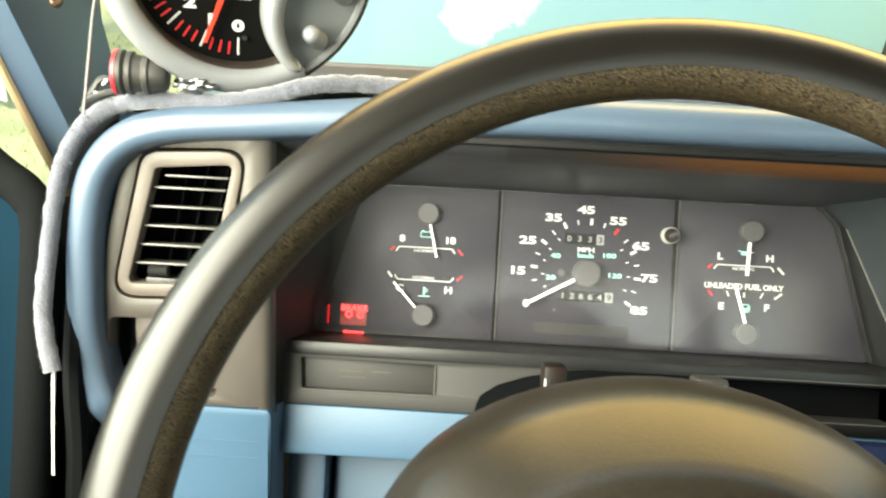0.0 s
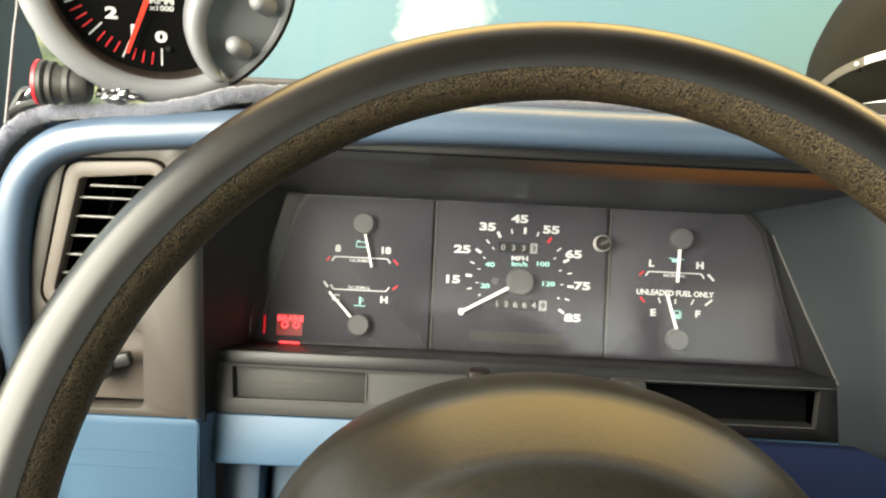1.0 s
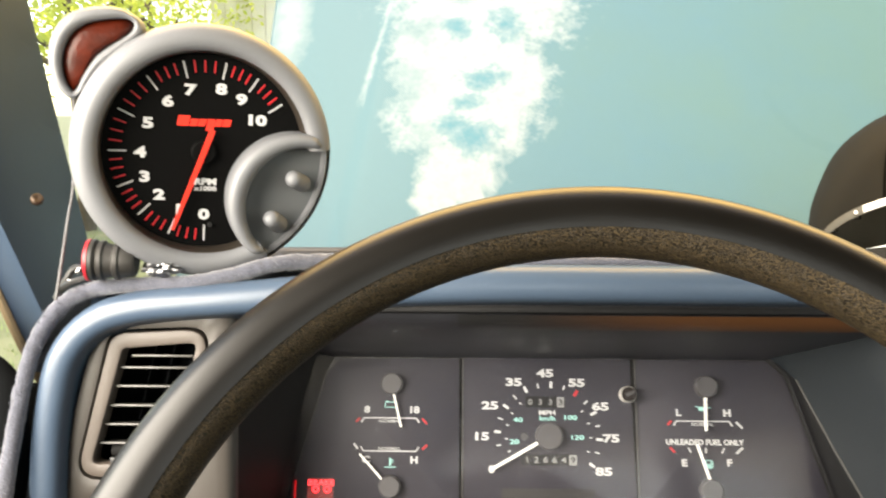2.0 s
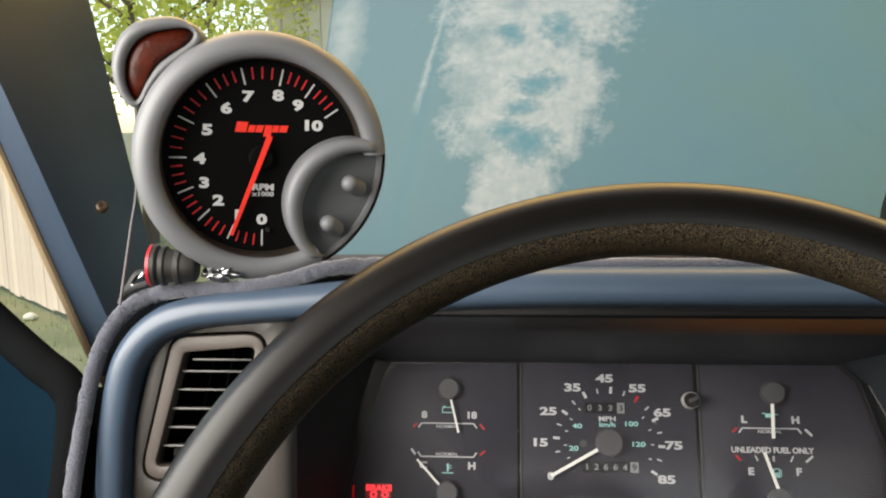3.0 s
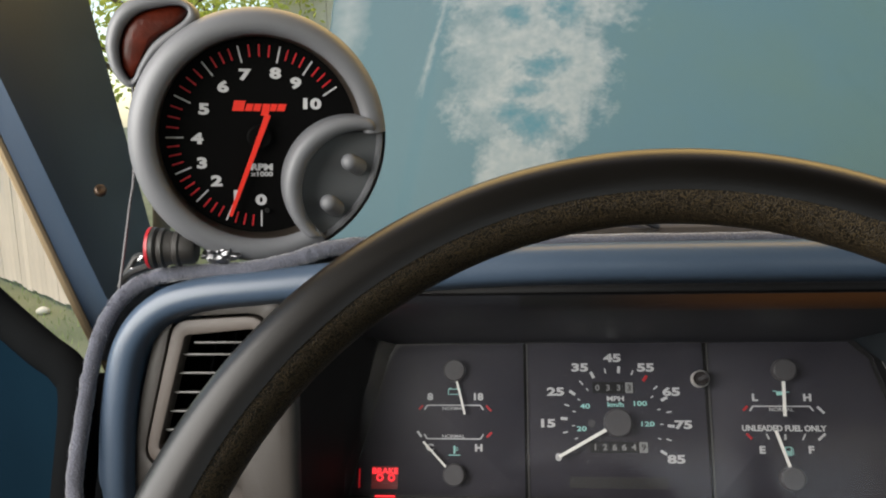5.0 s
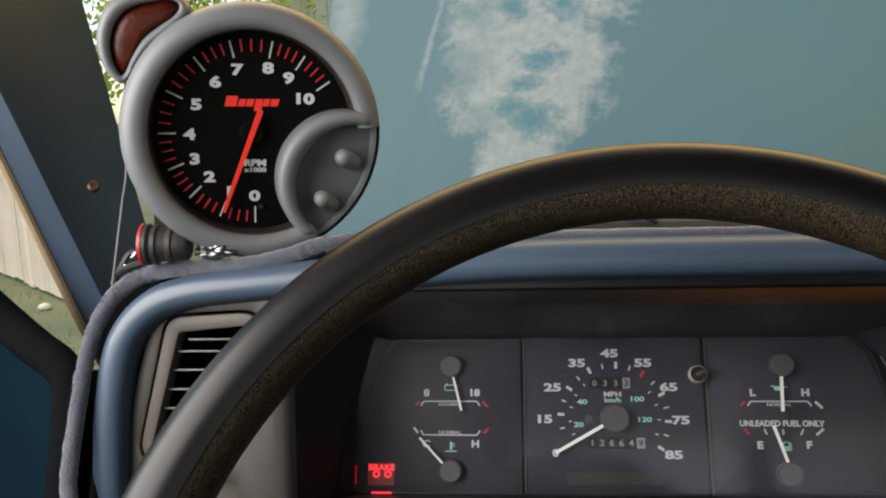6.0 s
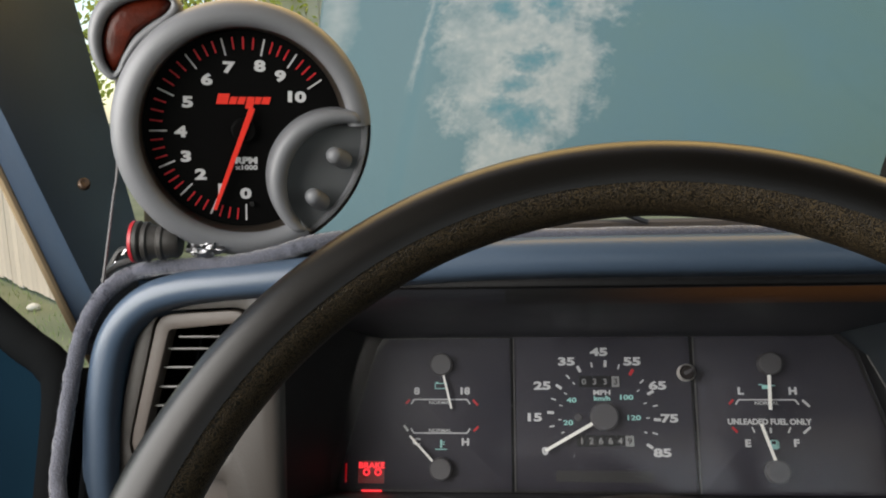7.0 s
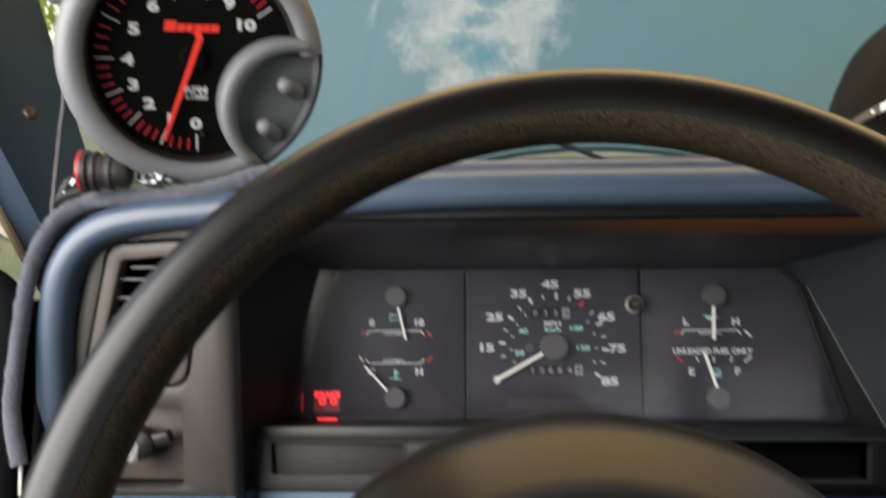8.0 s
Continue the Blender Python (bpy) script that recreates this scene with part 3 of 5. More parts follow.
for x in (-0.2, 0.9):
    part("hinge", box(x - 0.015, x + 0.015, -0.04, 0.08, -0.12, -0.075, 0.004), BLACK, hood, "black hinge arm")

cab = thing("truck_cab", "old pickup cab interior with blue trim", "truck cab", m=Matrix())
part("cowl", box(-0.36, 1.06, 0.40, 0.62, 1.10, 1.235, 0.02), COWL, cab, "sunlit pale blue cowl panel")
grille = [[(x, y, z) for y, z in ((0.375, 1.19), (0.375, top_ - 0.002), (0.377, top_), (0.388, top_), (0.39, top_ - 0.002), (0.39, 1.19))]
          for x, top_ in ((-0.36, 1.2615), (-0.09, 1.2620), (-0.06, 1.2640), (-0.03, 1.2715), (0.0, 1.2735), (1.06, 1.2735))]
part("cowl_grille", loft(grille, True, True), COWL_BROWN, cab, "dark brown cowl grille under the hood edge")
part("wiper", tube(smooth_path([(-0.1, 0.37, 1.222), (0.2, 0.36, 1.235), (0.6, 0.37, 1.222)]), 0.006, 8), BLACK, cab, "black wiper arm")
part("wiper_arm", tube(smooth_path([(0.03, 0.375, 1.292), (0.054, 0.373, 1.284), (0.085, 0.37, 1.272)]), 0.0028, 8), BLACK, cab, "black wiper arm joint")
for x0, x1 in ((-0.46, -0.34), (1.04, 1.16)):
    part("fender", box(x0, x1, 0.3, 1.6, 0.75, 1.1, 0.03), HOOD, cab)
part("roof_lining", box(-0.52, 1.12, -1.35, -0.12, 1.80, 1.84, 0.01), HEADLINER, cab, "tan cloth headliner")
part("cab_floor", box(-0.52, 1.12, -1.35, 0.35, 0.45, 0.5), RUBBER, cab)
part("back_wall", plate([(-0.52, 0.5), (1.12, 0.5), (1.12, 1.8), (-0.52, 1.8)], [[(-0.1, 1.46), (0.7, 1.46), (0.7, 1.68), (-0.1, 1.68)]], 0, 0.03,
                        pose(0, -1.35, 0, 90, 0, 0)), BLUE_DEEP, cab, "dark blue back wall with window opening")
part("firewall", box(-0.5, 1.1, 0.30, 0.33, 0.5, 1.12), RUBBER, cab)
shield = part("windshield", loft([[(-0.37, 0.385, 1.19), (1.07, 0.385, 1.19)], [(-0.34, 0.14, 1.49), (1.04, 0.14, 1.49)], [(-0.3, -0.12, 1.80), (1.0, -0.12, 1.80)]]), GLASS, cab, "clear windshield glass")
shield.visible_shadow = False
seat = box(-0.42, 1.02, -1.25, -0.80, 0.5, 0.88, 0.05)
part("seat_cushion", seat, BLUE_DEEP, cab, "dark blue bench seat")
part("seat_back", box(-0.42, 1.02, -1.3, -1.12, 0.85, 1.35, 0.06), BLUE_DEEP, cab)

# passenger side closes the cab
part("passenger_door", plate([(-1.35, 0.5), (0.3, 0.5), (0.3, 1.22), (-0.15, 1.8), (-1.35, 1.8)], [[(-1.25, 1.3), (0.02, 1.3), (-0.28, 1.74), (-1.25, 1.74)]], 0, 0.04,
                             Matrix(((0, 0, 1, 1.12), (1, 0, 0, 0), (0, 1, 0, 0), (0, 0, 0, 1)))), BLUE_TRIM, cab)


# unseen shell with a window gap; keeps low sky light off the wheel rim
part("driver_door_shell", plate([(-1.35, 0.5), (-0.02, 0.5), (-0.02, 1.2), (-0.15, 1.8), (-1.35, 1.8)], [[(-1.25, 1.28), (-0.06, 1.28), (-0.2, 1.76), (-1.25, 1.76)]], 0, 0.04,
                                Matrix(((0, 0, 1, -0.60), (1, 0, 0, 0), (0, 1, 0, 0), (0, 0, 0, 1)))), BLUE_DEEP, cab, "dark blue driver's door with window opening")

# driver's windscreen pillar: inner trim with a lighter window-side facet
low = [(-0.3147, 0.0, 0.1135), (-0.3115, -0.0745, 0.0745), (-0.336, -0.042, 0.0581), (-0.3571, 0.0185, 0.0651), (-0.334, 0.0328, 0.1203)]
high = [(-0.3115, -0.145, 0.2642), (-0.3415, -0.2085, 0.2245), (-0.3643, -0.1977, 0.2329), (-0.3868, -0.1559, 0.2608), (-0.3306, -0.1209, 0.2801)]
pillar = thing("windshield_pillar", "dark blue vinyl windshield pillar trim with rusty screw", "pillar")
secs = []
for k in range(11):
    s = -0.55 + 2.55 * k / 10
    secs.append([Vector(a).lerp(Vector(b), s) for a, b in zip(low, high)])
part("pillar_trim", bevelled(loft(secs, True, True), 0.008, 5, 15), PILLAR, pillar, angle=60)

# ---- dashboard ----
dash = thing("dashboard", "padded blue dashboard with brown-grey bezel", "dashboard")
part("corner_filler", join(box(-0.298, -0.274, -0.07, 0.0, -0.3, 0.066, 0.01), box(-0.298, -0.274, 0.005, 0.30, -0.3, 0.104, 0.01)), RUBBER, dash, "black filler at the dash end")
# padded roll along the top and round the left end
roll = smooth_path([(0.95, 0.0805), (0.5, 0.0805), (0.1, 0.0805), (-0.06, 0.0800), (-0.14, 0.0748), (-0.19, 0.0706), (-0.235, 0.0662), (-0.259, 0.0572), (-0.2745, 0.0385), (-0.2812, 0.009),
                    (-0.2832, -0.02), (-0.2832, -0.049), (-0.2778, -0.078), (-0.268, -0.1045), (-0.255, -0.14), (-0.245, -0.18), (-0.24, -0.24)], 6)
secs = []
for i, p in enumerate(roll):
    d = (roll[min(i + 1, len(roll) - 1)] - roll[max(i - 1, 0)]).normalized()
    out = Vector((d.y, -d.x))
    half = 0.0105 - 0.0015 * max(0.0, min(1.0, (-0.1 - p.x) / 0.1))
    sec = []
    base_y = -0.1065 - 0.231 * (min(p.y, 0.0765) - 0.04) + max(0.0, -0.088 - p.y) * 0.9
    around = [(math.sin(radians(a)), base_y - 0.003 - 0.011 * max(0.0, math.cos(radians(a))) ** (0.5 if a < 0 else 1.0)) for a in range(-90, 91, 12)]
    for o, y in [(-0.95, base_y + 0.014), *around, (1.0, 0.0), (0.9, 0.06)]:
        q = p + out * half * o
        sec.append((q.x, y, q.y))
    secs.append(sec)
part("pad_roll", loft(secs), BLUE, dash, "padded light blue vinyl roll", angle=60)
# dash top behind the roll, falling towards the glass
top = [[(x, y, z + 0.10 * (y + 0.1)) for y in (-0.1, -0.02, 0.08, 0.2, 0.34)] for x, z in ((-0.268, 0.074), (-0.19, 0.078), (-0.06, 0.0905), (0.4, 0.0905), (1.0, 0.0905))]
b = loft(top)
made = bmesh.ops.extrude_face_region(b, geom=list(b.faces))
bmesh.ops.translate(b, vec=(0, 0, -0.015), verts=[g for g in made["geom"] if isinstance(g, bmesh.types.BMVert)])
part("dash_top", b, BLUE_TRIM, dash)
part("black_edging", tube(smooth_path([(-0.19, -0.095, 0.077), (-0.245, -0.095, 0.076), (-0.278, -0.095, 0.055), (-0.286, -0.095, 0.02), (-0.2875, -0.095, -0.06), (-0.287, -0.085, -0.12), (-0.287, -0.085, -0.2)], 6), 0.006, 8), RUBBER, dash, "black rubber edging behind the roll")

# left switch panel: vent opening and lamp-switch pocket; its top tips towards the driver
LEFT = panel(-0.1065, 0.0, 0.04, 13.0)
vent_out = rounded([(-0.2515, 0.0152), (-0.1943, 0.0178), (-0.2095, -0.0658), (-0.2715, -0.0682)], 0.012)
vent_in = rounded([(-0.2439, 0.0052), (-0.2027, 0.0087), (-0.2172, -0.057), (-0.261, -0.0588)], 0.0035)
pocket = rounded([(-0.2725, -0.0785), (-0.2132, -0.0775), (-0.2138, -0.1232), (-0.2755, -0.1252)], 0.005)
left_outer = rounded([(-0.2485, 0.0245), (-0.189, 0.026), (-0.189, -0.1275), (-0.2795, -0.1275), (-0.2795, -0.105), (-0.2775, -0.08), (-0.275, -0.0594), (-0.2705, -0.03), (-0.262, 0.003)], 0.004)
part("left_bezel", plate(left_outer, [vent_out, pocket], -0.012, 0.0, LEFT, 0.0012), BEZEL, dash, "brown-grey plastic bezel with vent opening")
vent = part("air_vent", plate(rounded([(-0.2500, 0.0134), (-0.1960, 0.0160), (-0.2110, -0.0640), (-0.2694, -0.0662)], 0.0110), [vent_in], -0.010, 0.0012, LEFT, 0.0008), VENT, dash, "taupe air vent frame with dark slats")
part("vent_duct", join(box(-0.272, -0.195, -0.069, 0.019, -0.05, -0.045, m=LEFT), box(-0.274, -0.272, -0.069, 0.019, -0.05, -0.011, m=LEFT), box(-0.195, -0.193, -0.069, 0.019, -0.05, -0.011, m=LEFT),
                       box(-0.272, -0.195, 0.018, 0.020, -0.05, -0.011, m=LEFT), box(-0.272, -0.195, -0.070, -0.068, -0.05, -0.011, m=LEFT)), RUBBER, vent, smooth=False)
for k, v in enumerate((-0.0013, -0.0079, -0.0182, -0.0289, -0.0394, -0.0498)):
    x0, x1 = (-0.2400 if k == 0 else -0.2442 + 0.27 * v), -0.2058 + 0.22 * v
    slat = box(x0, x1, -0.0006, 0.0006, -0.008, 0.008, 0.0004)
    part("slat", moved(slat, LEFT @ pose(0, v + 0.0011, -0.010, -8, 0, 0)), SLAT, vent)
for k in range(3):
    x = -0.2365 + 0.0108 * k
    part("vane", moved(box(-0.0006, 0.0006, -0.032, 0.032, -0.012, 0.0), LEFT @ pose(x - 0.004, -0.027, -0.021, 0, 0, -13)), RUBBER, vent, smooth=False)
wheel_profile = [(0.0, -0.0052), (0.0030, -0.0052)] + [(0.0034 if k % 2 else 0.0027, -0.0050 + 0.0100 * k / 15) for k in range(16)] + [(0.0, 0.0052)]
part("thumb_wheel", moved(lathe(wheel_profile, 16), LEFT @ pose(-0.2446, -0.0515, -0.002, 0, 90, 0)), DARK, vent, "ribbed thumb wheel")
part("thumb_base", box(-0.2520, -0.2300, -0.0610, -0.0553, -0.012, -0.0015, 0.001, LEFT), BLACK, vent)
part("pocket_liner", join(box(-0.277, -0.212, -0.127, -0.077, -0.034, -0.030, m=LEFT), box(-0.279, -0.276, -0.127, -0.077, -0.034, -0.0121, m=LEFT), box(-0.2135, -0.2105, -0.127, -0.077, -0.034, -0.0121, m=LEFT),
                          box(-0.277, -0.212, -0.0785, -0.0755, -0.034, -0.0121, m=LEFT), box(-0.277, -0.212, -0.1285, -0.1255, -0.034, -0.0121, m=LEFT)), BLACK, dash, smooth=False)
part("switch_plate", box(-0.2625, -0.2145, -0.1225, -0.0792, -0.026, -0.010, 0.0015, LEFT), VENT, dash, "taupe plate behind the lamp switch")
knob = part("lamp_switch_knob", moved(lathe([(0.0, 0.012), (0.006, 0.012), (0.0085, 0.010), (0.009, 0.002), (0.0075, -0.001), (0.003, -0.002), (0.003, -0.022)], 24), LEFT @ pose(-0.2375, -0.098, -0.006)), BLACK, dash, "black headlamp switch knob")

part("knob_lever", moved(box(-0.004, 0.018, -0.004, 0.004, 0.002, 0.009, 0.002), LEFT @ pose(-0.2375, -0.098, -0.006, 0, 0, 14)), BLACK, knob, "black finger grip")
part("knob_stub", moved(lathe([(0.0, 0.0), (0.0042, 0.0), (0.0052, -0.001), (0.0052, -0.010), (0.0045, -0.013), (0.0, -0.013)], 20), LEFT @ pose(-0.2425, -0.1065, 0.004, 78, 0, -16)), SATIN, knob, "dull chrome stub")

# cluster hood: roof, left wall, right flank, sill
roofing = [[(x, y, z) for y, z in ((-0.1135, 0.0700), (-0.1115, 0.0672), (-0.104, 0.0626), (-0.098, 0.0605), (-0.06, 0.0568), (0.004, 0.0505))] for x in (-0.19, 0.2)]
part("hood_roof", loft(roofing), ROOF, dash, "dark underside of the gauge hood")
# warm reflection along the hood lip, painted as a brown tint fading in
streak = material("brown_reflection_plastic", (0.020, 0.0195, 0.0195), 0.42, grain=0.1, wear=0.1)
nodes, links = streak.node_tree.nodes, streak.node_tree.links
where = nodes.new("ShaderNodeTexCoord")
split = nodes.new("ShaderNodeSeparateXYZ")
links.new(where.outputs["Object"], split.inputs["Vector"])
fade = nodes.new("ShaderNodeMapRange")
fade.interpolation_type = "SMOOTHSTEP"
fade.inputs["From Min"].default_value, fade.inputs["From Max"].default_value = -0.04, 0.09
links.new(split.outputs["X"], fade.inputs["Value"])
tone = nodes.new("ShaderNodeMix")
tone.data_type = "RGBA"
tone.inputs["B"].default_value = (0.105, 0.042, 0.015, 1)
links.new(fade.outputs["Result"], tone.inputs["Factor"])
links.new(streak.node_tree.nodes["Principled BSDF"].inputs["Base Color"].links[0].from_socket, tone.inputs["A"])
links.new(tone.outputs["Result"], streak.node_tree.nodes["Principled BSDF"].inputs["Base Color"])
part("lip_reflection", loft([[(x, y, z - 0.0004) for y, z in ((-0.1098, 0.0652), (-0.1045, 0.0622), (-0.0985, 0.0602), (-0.092, 0.0594))] for x in (-0.06, 0.0, 0.06, 0.12, 0.19)]), streak, dash, "warm brown reflection painted on the lip")
part("top_band", box(-0.187, 0.93, -0.1130, -0.09, 0.0655, 0.0722, 0.0015), SATIN_BLACK, dash)


def left_column(dx, dy):
    return [(-0.189 + dx, -0.1065 - (z - 0.04) * 0.231 + dy, z) for z in (0.0665, 0.05, 0.0, -0.05, -0.088)]


part("bezel_turn", loft([left_column(*p) for p in ((-0.001, -0.0002), (0.002, 0.0001), (0.0045, 0.0015), (0.006, 0.0045), (0.0066, 0.009))]), BEZEL, dash, "rounded bezel edge", angle=70)
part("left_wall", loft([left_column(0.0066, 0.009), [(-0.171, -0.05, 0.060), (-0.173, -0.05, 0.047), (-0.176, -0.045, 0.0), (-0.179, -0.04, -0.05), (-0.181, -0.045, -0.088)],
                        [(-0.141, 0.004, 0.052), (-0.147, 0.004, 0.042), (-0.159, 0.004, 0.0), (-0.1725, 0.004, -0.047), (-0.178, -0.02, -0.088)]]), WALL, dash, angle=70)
E1, E2, E0 = (0.158, 0.003, 0.041), (0.186, 0.003, -0.049), (0.145, 0.003, 0.0515)
L0, L1, L2 = (0.146, -0.008, 0.052), (0.160, -0.012, 0.038), (0.1835, -0.056, -0.0505)
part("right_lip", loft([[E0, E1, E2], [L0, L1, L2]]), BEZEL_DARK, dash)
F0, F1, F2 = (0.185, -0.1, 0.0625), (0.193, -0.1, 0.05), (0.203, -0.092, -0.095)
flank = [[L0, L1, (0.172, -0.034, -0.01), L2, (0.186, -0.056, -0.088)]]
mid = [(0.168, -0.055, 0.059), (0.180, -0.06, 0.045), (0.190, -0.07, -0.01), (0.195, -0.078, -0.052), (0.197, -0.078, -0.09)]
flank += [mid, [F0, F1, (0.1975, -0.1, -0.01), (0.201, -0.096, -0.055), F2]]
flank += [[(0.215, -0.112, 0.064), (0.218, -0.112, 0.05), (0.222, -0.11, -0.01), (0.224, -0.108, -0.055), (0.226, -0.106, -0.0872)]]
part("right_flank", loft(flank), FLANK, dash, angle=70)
# thin pale tube draws the highlight on the flank's corner
part("flank_highlight", tube([(0.1602, -0.0126, 0.0375), (0.172, -0.0345, -0.008), (0.1838, -0.0566, -0.0505), (0.1875, -0.058, -0.0535)], 0.0006, 6), SLAT, dash, "pale line painting an edge highlight")
part("centre_panel", box(0.222, 0.62, -0.110, -0.08, -0.2, 0.065, 0.003), DARK, dash, "dark centre panel")
part("glovebox_panel", box(0.625, 1.06, -0.11, -0.05, -0.25, 0.065, 0.01), BLUE_TRIM, dash)
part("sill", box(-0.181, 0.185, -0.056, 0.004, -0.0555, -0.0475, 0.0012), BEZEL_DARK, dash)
slot = rounded([(-0.172, -0.0572), (-0.0925, -0.0575), (-0.0925, -0.0752), (-0.1705, -0.0757)], 0.0015)
rslot = rounded([(0.06, -0.0535), (0.1745, -0.0535), (0.1725, -0.0775), (0.06, -0.0775)], 0.002)
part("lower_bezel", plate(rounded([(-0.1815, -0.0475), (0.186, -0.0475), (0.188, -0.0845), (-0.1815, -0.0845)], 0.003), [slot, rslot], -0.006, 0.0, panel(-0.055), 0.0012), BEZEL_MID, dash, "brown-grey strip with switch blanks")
# no hole is cut: a black plate paints the dark round the column
part("column_dark_plate", plate(rounded([(-0.070, -0.0845), (-0.0655, -0.0735), (-0.056, -0.0668), (-0.04, -0.0612), (-0.02, -0.0565), (0.01, -0.0537), (0.0635, -0.0530), (0.0635, -0.0845)], 0.004, 3), (), 0.0, 0.0008, panel(-0.055)), RUBBER, dash, "black plate for the dark of the column opening", smooth=False)
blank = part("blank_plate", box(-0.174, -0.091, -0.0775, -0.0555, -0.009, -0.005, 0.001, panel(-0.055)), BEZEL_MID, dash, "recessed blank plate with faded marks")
part("faded_mark", join(box(-0.150, -0.136, -0.0652, -0.0642, -0.0052, -0.0048, m=panel(-0.055)), box(-0.131, -0.119, -0.0648, -0.0640, -0.0052, -0.0048, m=panel(-0.055)), box(-0.149, -0.134, -0.0687, -0.068, -0.0052, -0.0048, m=panel(-0.055))),
     material("faded_olive_print", (0.045, 0.041, 0.028), 0.7), blank, smooth=False)
# black sheet over the strip's right end stands in for its shade
part("slot_shade_plate", plate(rounded([(0.0540, -0.0482), (0.1855, -0.0482), (0.1872, -0.0840), (0.0540, -0.0840)], 0.0025), [rslot], 0.0, 0.0007, panel(-0.055), 0.0003), SATIN_BLACK, dash, "black plate painting the shade round the slot")
# highlights on the slot edges, laid on as pale tubes
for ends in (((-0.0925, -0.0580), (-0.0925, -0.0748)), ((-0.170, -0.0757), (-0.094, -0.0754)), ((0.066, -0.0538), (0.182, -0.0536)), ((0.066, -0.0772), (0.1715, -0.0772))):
    part("slot_highlight", tube([panel(-0.055) @ Vector((u, v, 0.0008)) for u, v in ends], 0.00035, 6), SLAT, dash, "pale line painting an edge highlight")
part("slot_back", box(0.055, 0.178, -0.08, -0.05, -0.03, -0.026, m=panel(-0.055)), RUBBER, dash, smooth=False)
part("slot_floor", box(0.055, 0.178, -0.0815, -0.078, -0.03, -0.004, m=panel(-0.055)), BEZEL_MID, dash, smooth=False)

# blue lower panels
part("fuse_panel", plate(rounded([(-0.278, -0.1285), (-0.183, -0.1285), (-0.183, -0.3), (-0.252, -0.3)], 0.004), (), -0.02, 0.0005, LEFT, 0.006), BLUE_LOW, dash, "blue lower panel beside the column")
for v in (-0.1485, -0.1585):
    part("seam", box(-0.262, -0.190, v, v + 0.0007, 0.0003, 0.0009, m=LEFT), BLUE_LOW, dash)
part("step_wall", loft([[(-0.184, -0.0785, -0.084), (-0.184, -0.046, -0.26)], [(-0.1805, -0.054, -0.084), (-0.1805, -0.02, -0.26)]]), BLUE_TRIM, dash)
part("column_panel", box(-0.181, 0.19, -0.0555, -0.03, -0.1145, -0.0850, 0.002), BLUE_LOW, dash, "blue strip under the gauges")
part("knee_panel", box(-0.155, 0.19, -0.012, 0.02, -0.32, -0.105, 0.004), BLUE_LOW, dash)
part("knee_post", box(-0.181, -0.157, -0.03, 0.02, -0.32, -0.108, 0.004), BLUE_TRIM, dash)
# painted in the darkened blue for the shade here
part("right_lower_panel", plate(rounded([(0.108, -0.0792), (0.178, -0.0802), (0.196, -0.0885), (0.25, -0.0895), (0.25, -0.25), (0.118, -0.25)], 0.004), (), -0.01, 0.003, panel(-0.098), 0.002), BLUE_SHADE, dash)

# ---- instrument cluster ----
cluster = thing("instrument_cluster", "charcoal gauge cluster with white markings and lit brake warning", "gauge cluster")
G = panel(0.0)
part("backing", plate([(-0.178, -0.056), (0.19, -0.056), (0.162, 0.055), (-0.178, 0.055)], (), -0.006, -0.0012, G), BLACK, cluster, smooth=False)
faces = {}
for name, outline in (("left_gauge_face", [(-0.172, -0.046), (-0.0585, -0.046), (-0.0595, 0.0505), (-0.140, 0.0495), (-0.148, 0.04)]),
                      ("speedometer_face", [(-0.0565, -0.046), (0.0565, -0.046), (0.0555, 0.051), (-0.0575, 0.051)]),
                      ("right_gauge_face", [(0.0587, -0.0475), (0.1838, -0.0475), (0.157, 0.0405), (0.1455, 0.051), (0.0577, 0.051)])):
    faces[name] = part(name, plate(rounded(outline, 0.0015, 2), (), -0.001, 0.0, G, 0.0004), FACE, cluster)
part("divider", box(-0.0590, -0.0570, -0.047, 0.051, -0.001, 0.0007, m=G), RUBBER, cluster)
part("divider_edge", box(-0.0570, -0.0564, -0.047, 0.051, -0.001, 0.0012, m=G), SLAT, cluster)
part("divider", box(0.0558, 0.0578, -0.047, 0.051, -0.001, 0.0007, m=G), RUBBER, cluster)
part("divider_edge", box(0.0578, 0.0585, -0.047, 0.051, -0.001, 0.0012, m=G), SLAT, cluster)


def mark(parent, text, u, v, size, mat=WHITE, wide=1.25, bold=0.00028, name="numeral"):
    return part(name, lettering(text, size, G @ pose(u, v, 0.0003), bold, wide), mat, parent, smooth=False)


def stroke(parent, u0, v0, u1, v1, width, mat=WHITE, name="tick"):
    return part(name, bar(u0, v0, u1, v1, width, G, 0.0005), mat, parent, smooth=False)


def pointer(parent, u0, v0, u1, v1, width, end=None):
    return part("needle", bar(u0, v0, u1, v1, width, G @ Matrix.Translation((0, 0, 0.004)), 0.0012, end), NEEDLE, parent, "white needle", smooth=False)


def hub(parent, u, v, r):
    return part("needle_hub", moved(lathe([(0.0, 0.0072), (r - 0.0008, 0.0072), (r, 0.0064), (r, 0.0)], 32), G @ pose(u, v, 0)), HUBCAP, parent, "round charcoal hub cap")


sp = faces["speedometer_face"]
for text, u, v in (("15", -0.0437, -0.0005), ("25", -0.0386, 0.0196), ("35", -0.0226, 0.0351), ("45", -0.0018, 0.0412), ("55", 0.0193, 0.0350), ("65", 0.0347, 0.0197), ("75", 0.0412, -0.0010), ("85", 0.0357, -0.0222)):
    mark(sp, text, u, v, 0.0069, WHITE, 1.62, 0.00028)
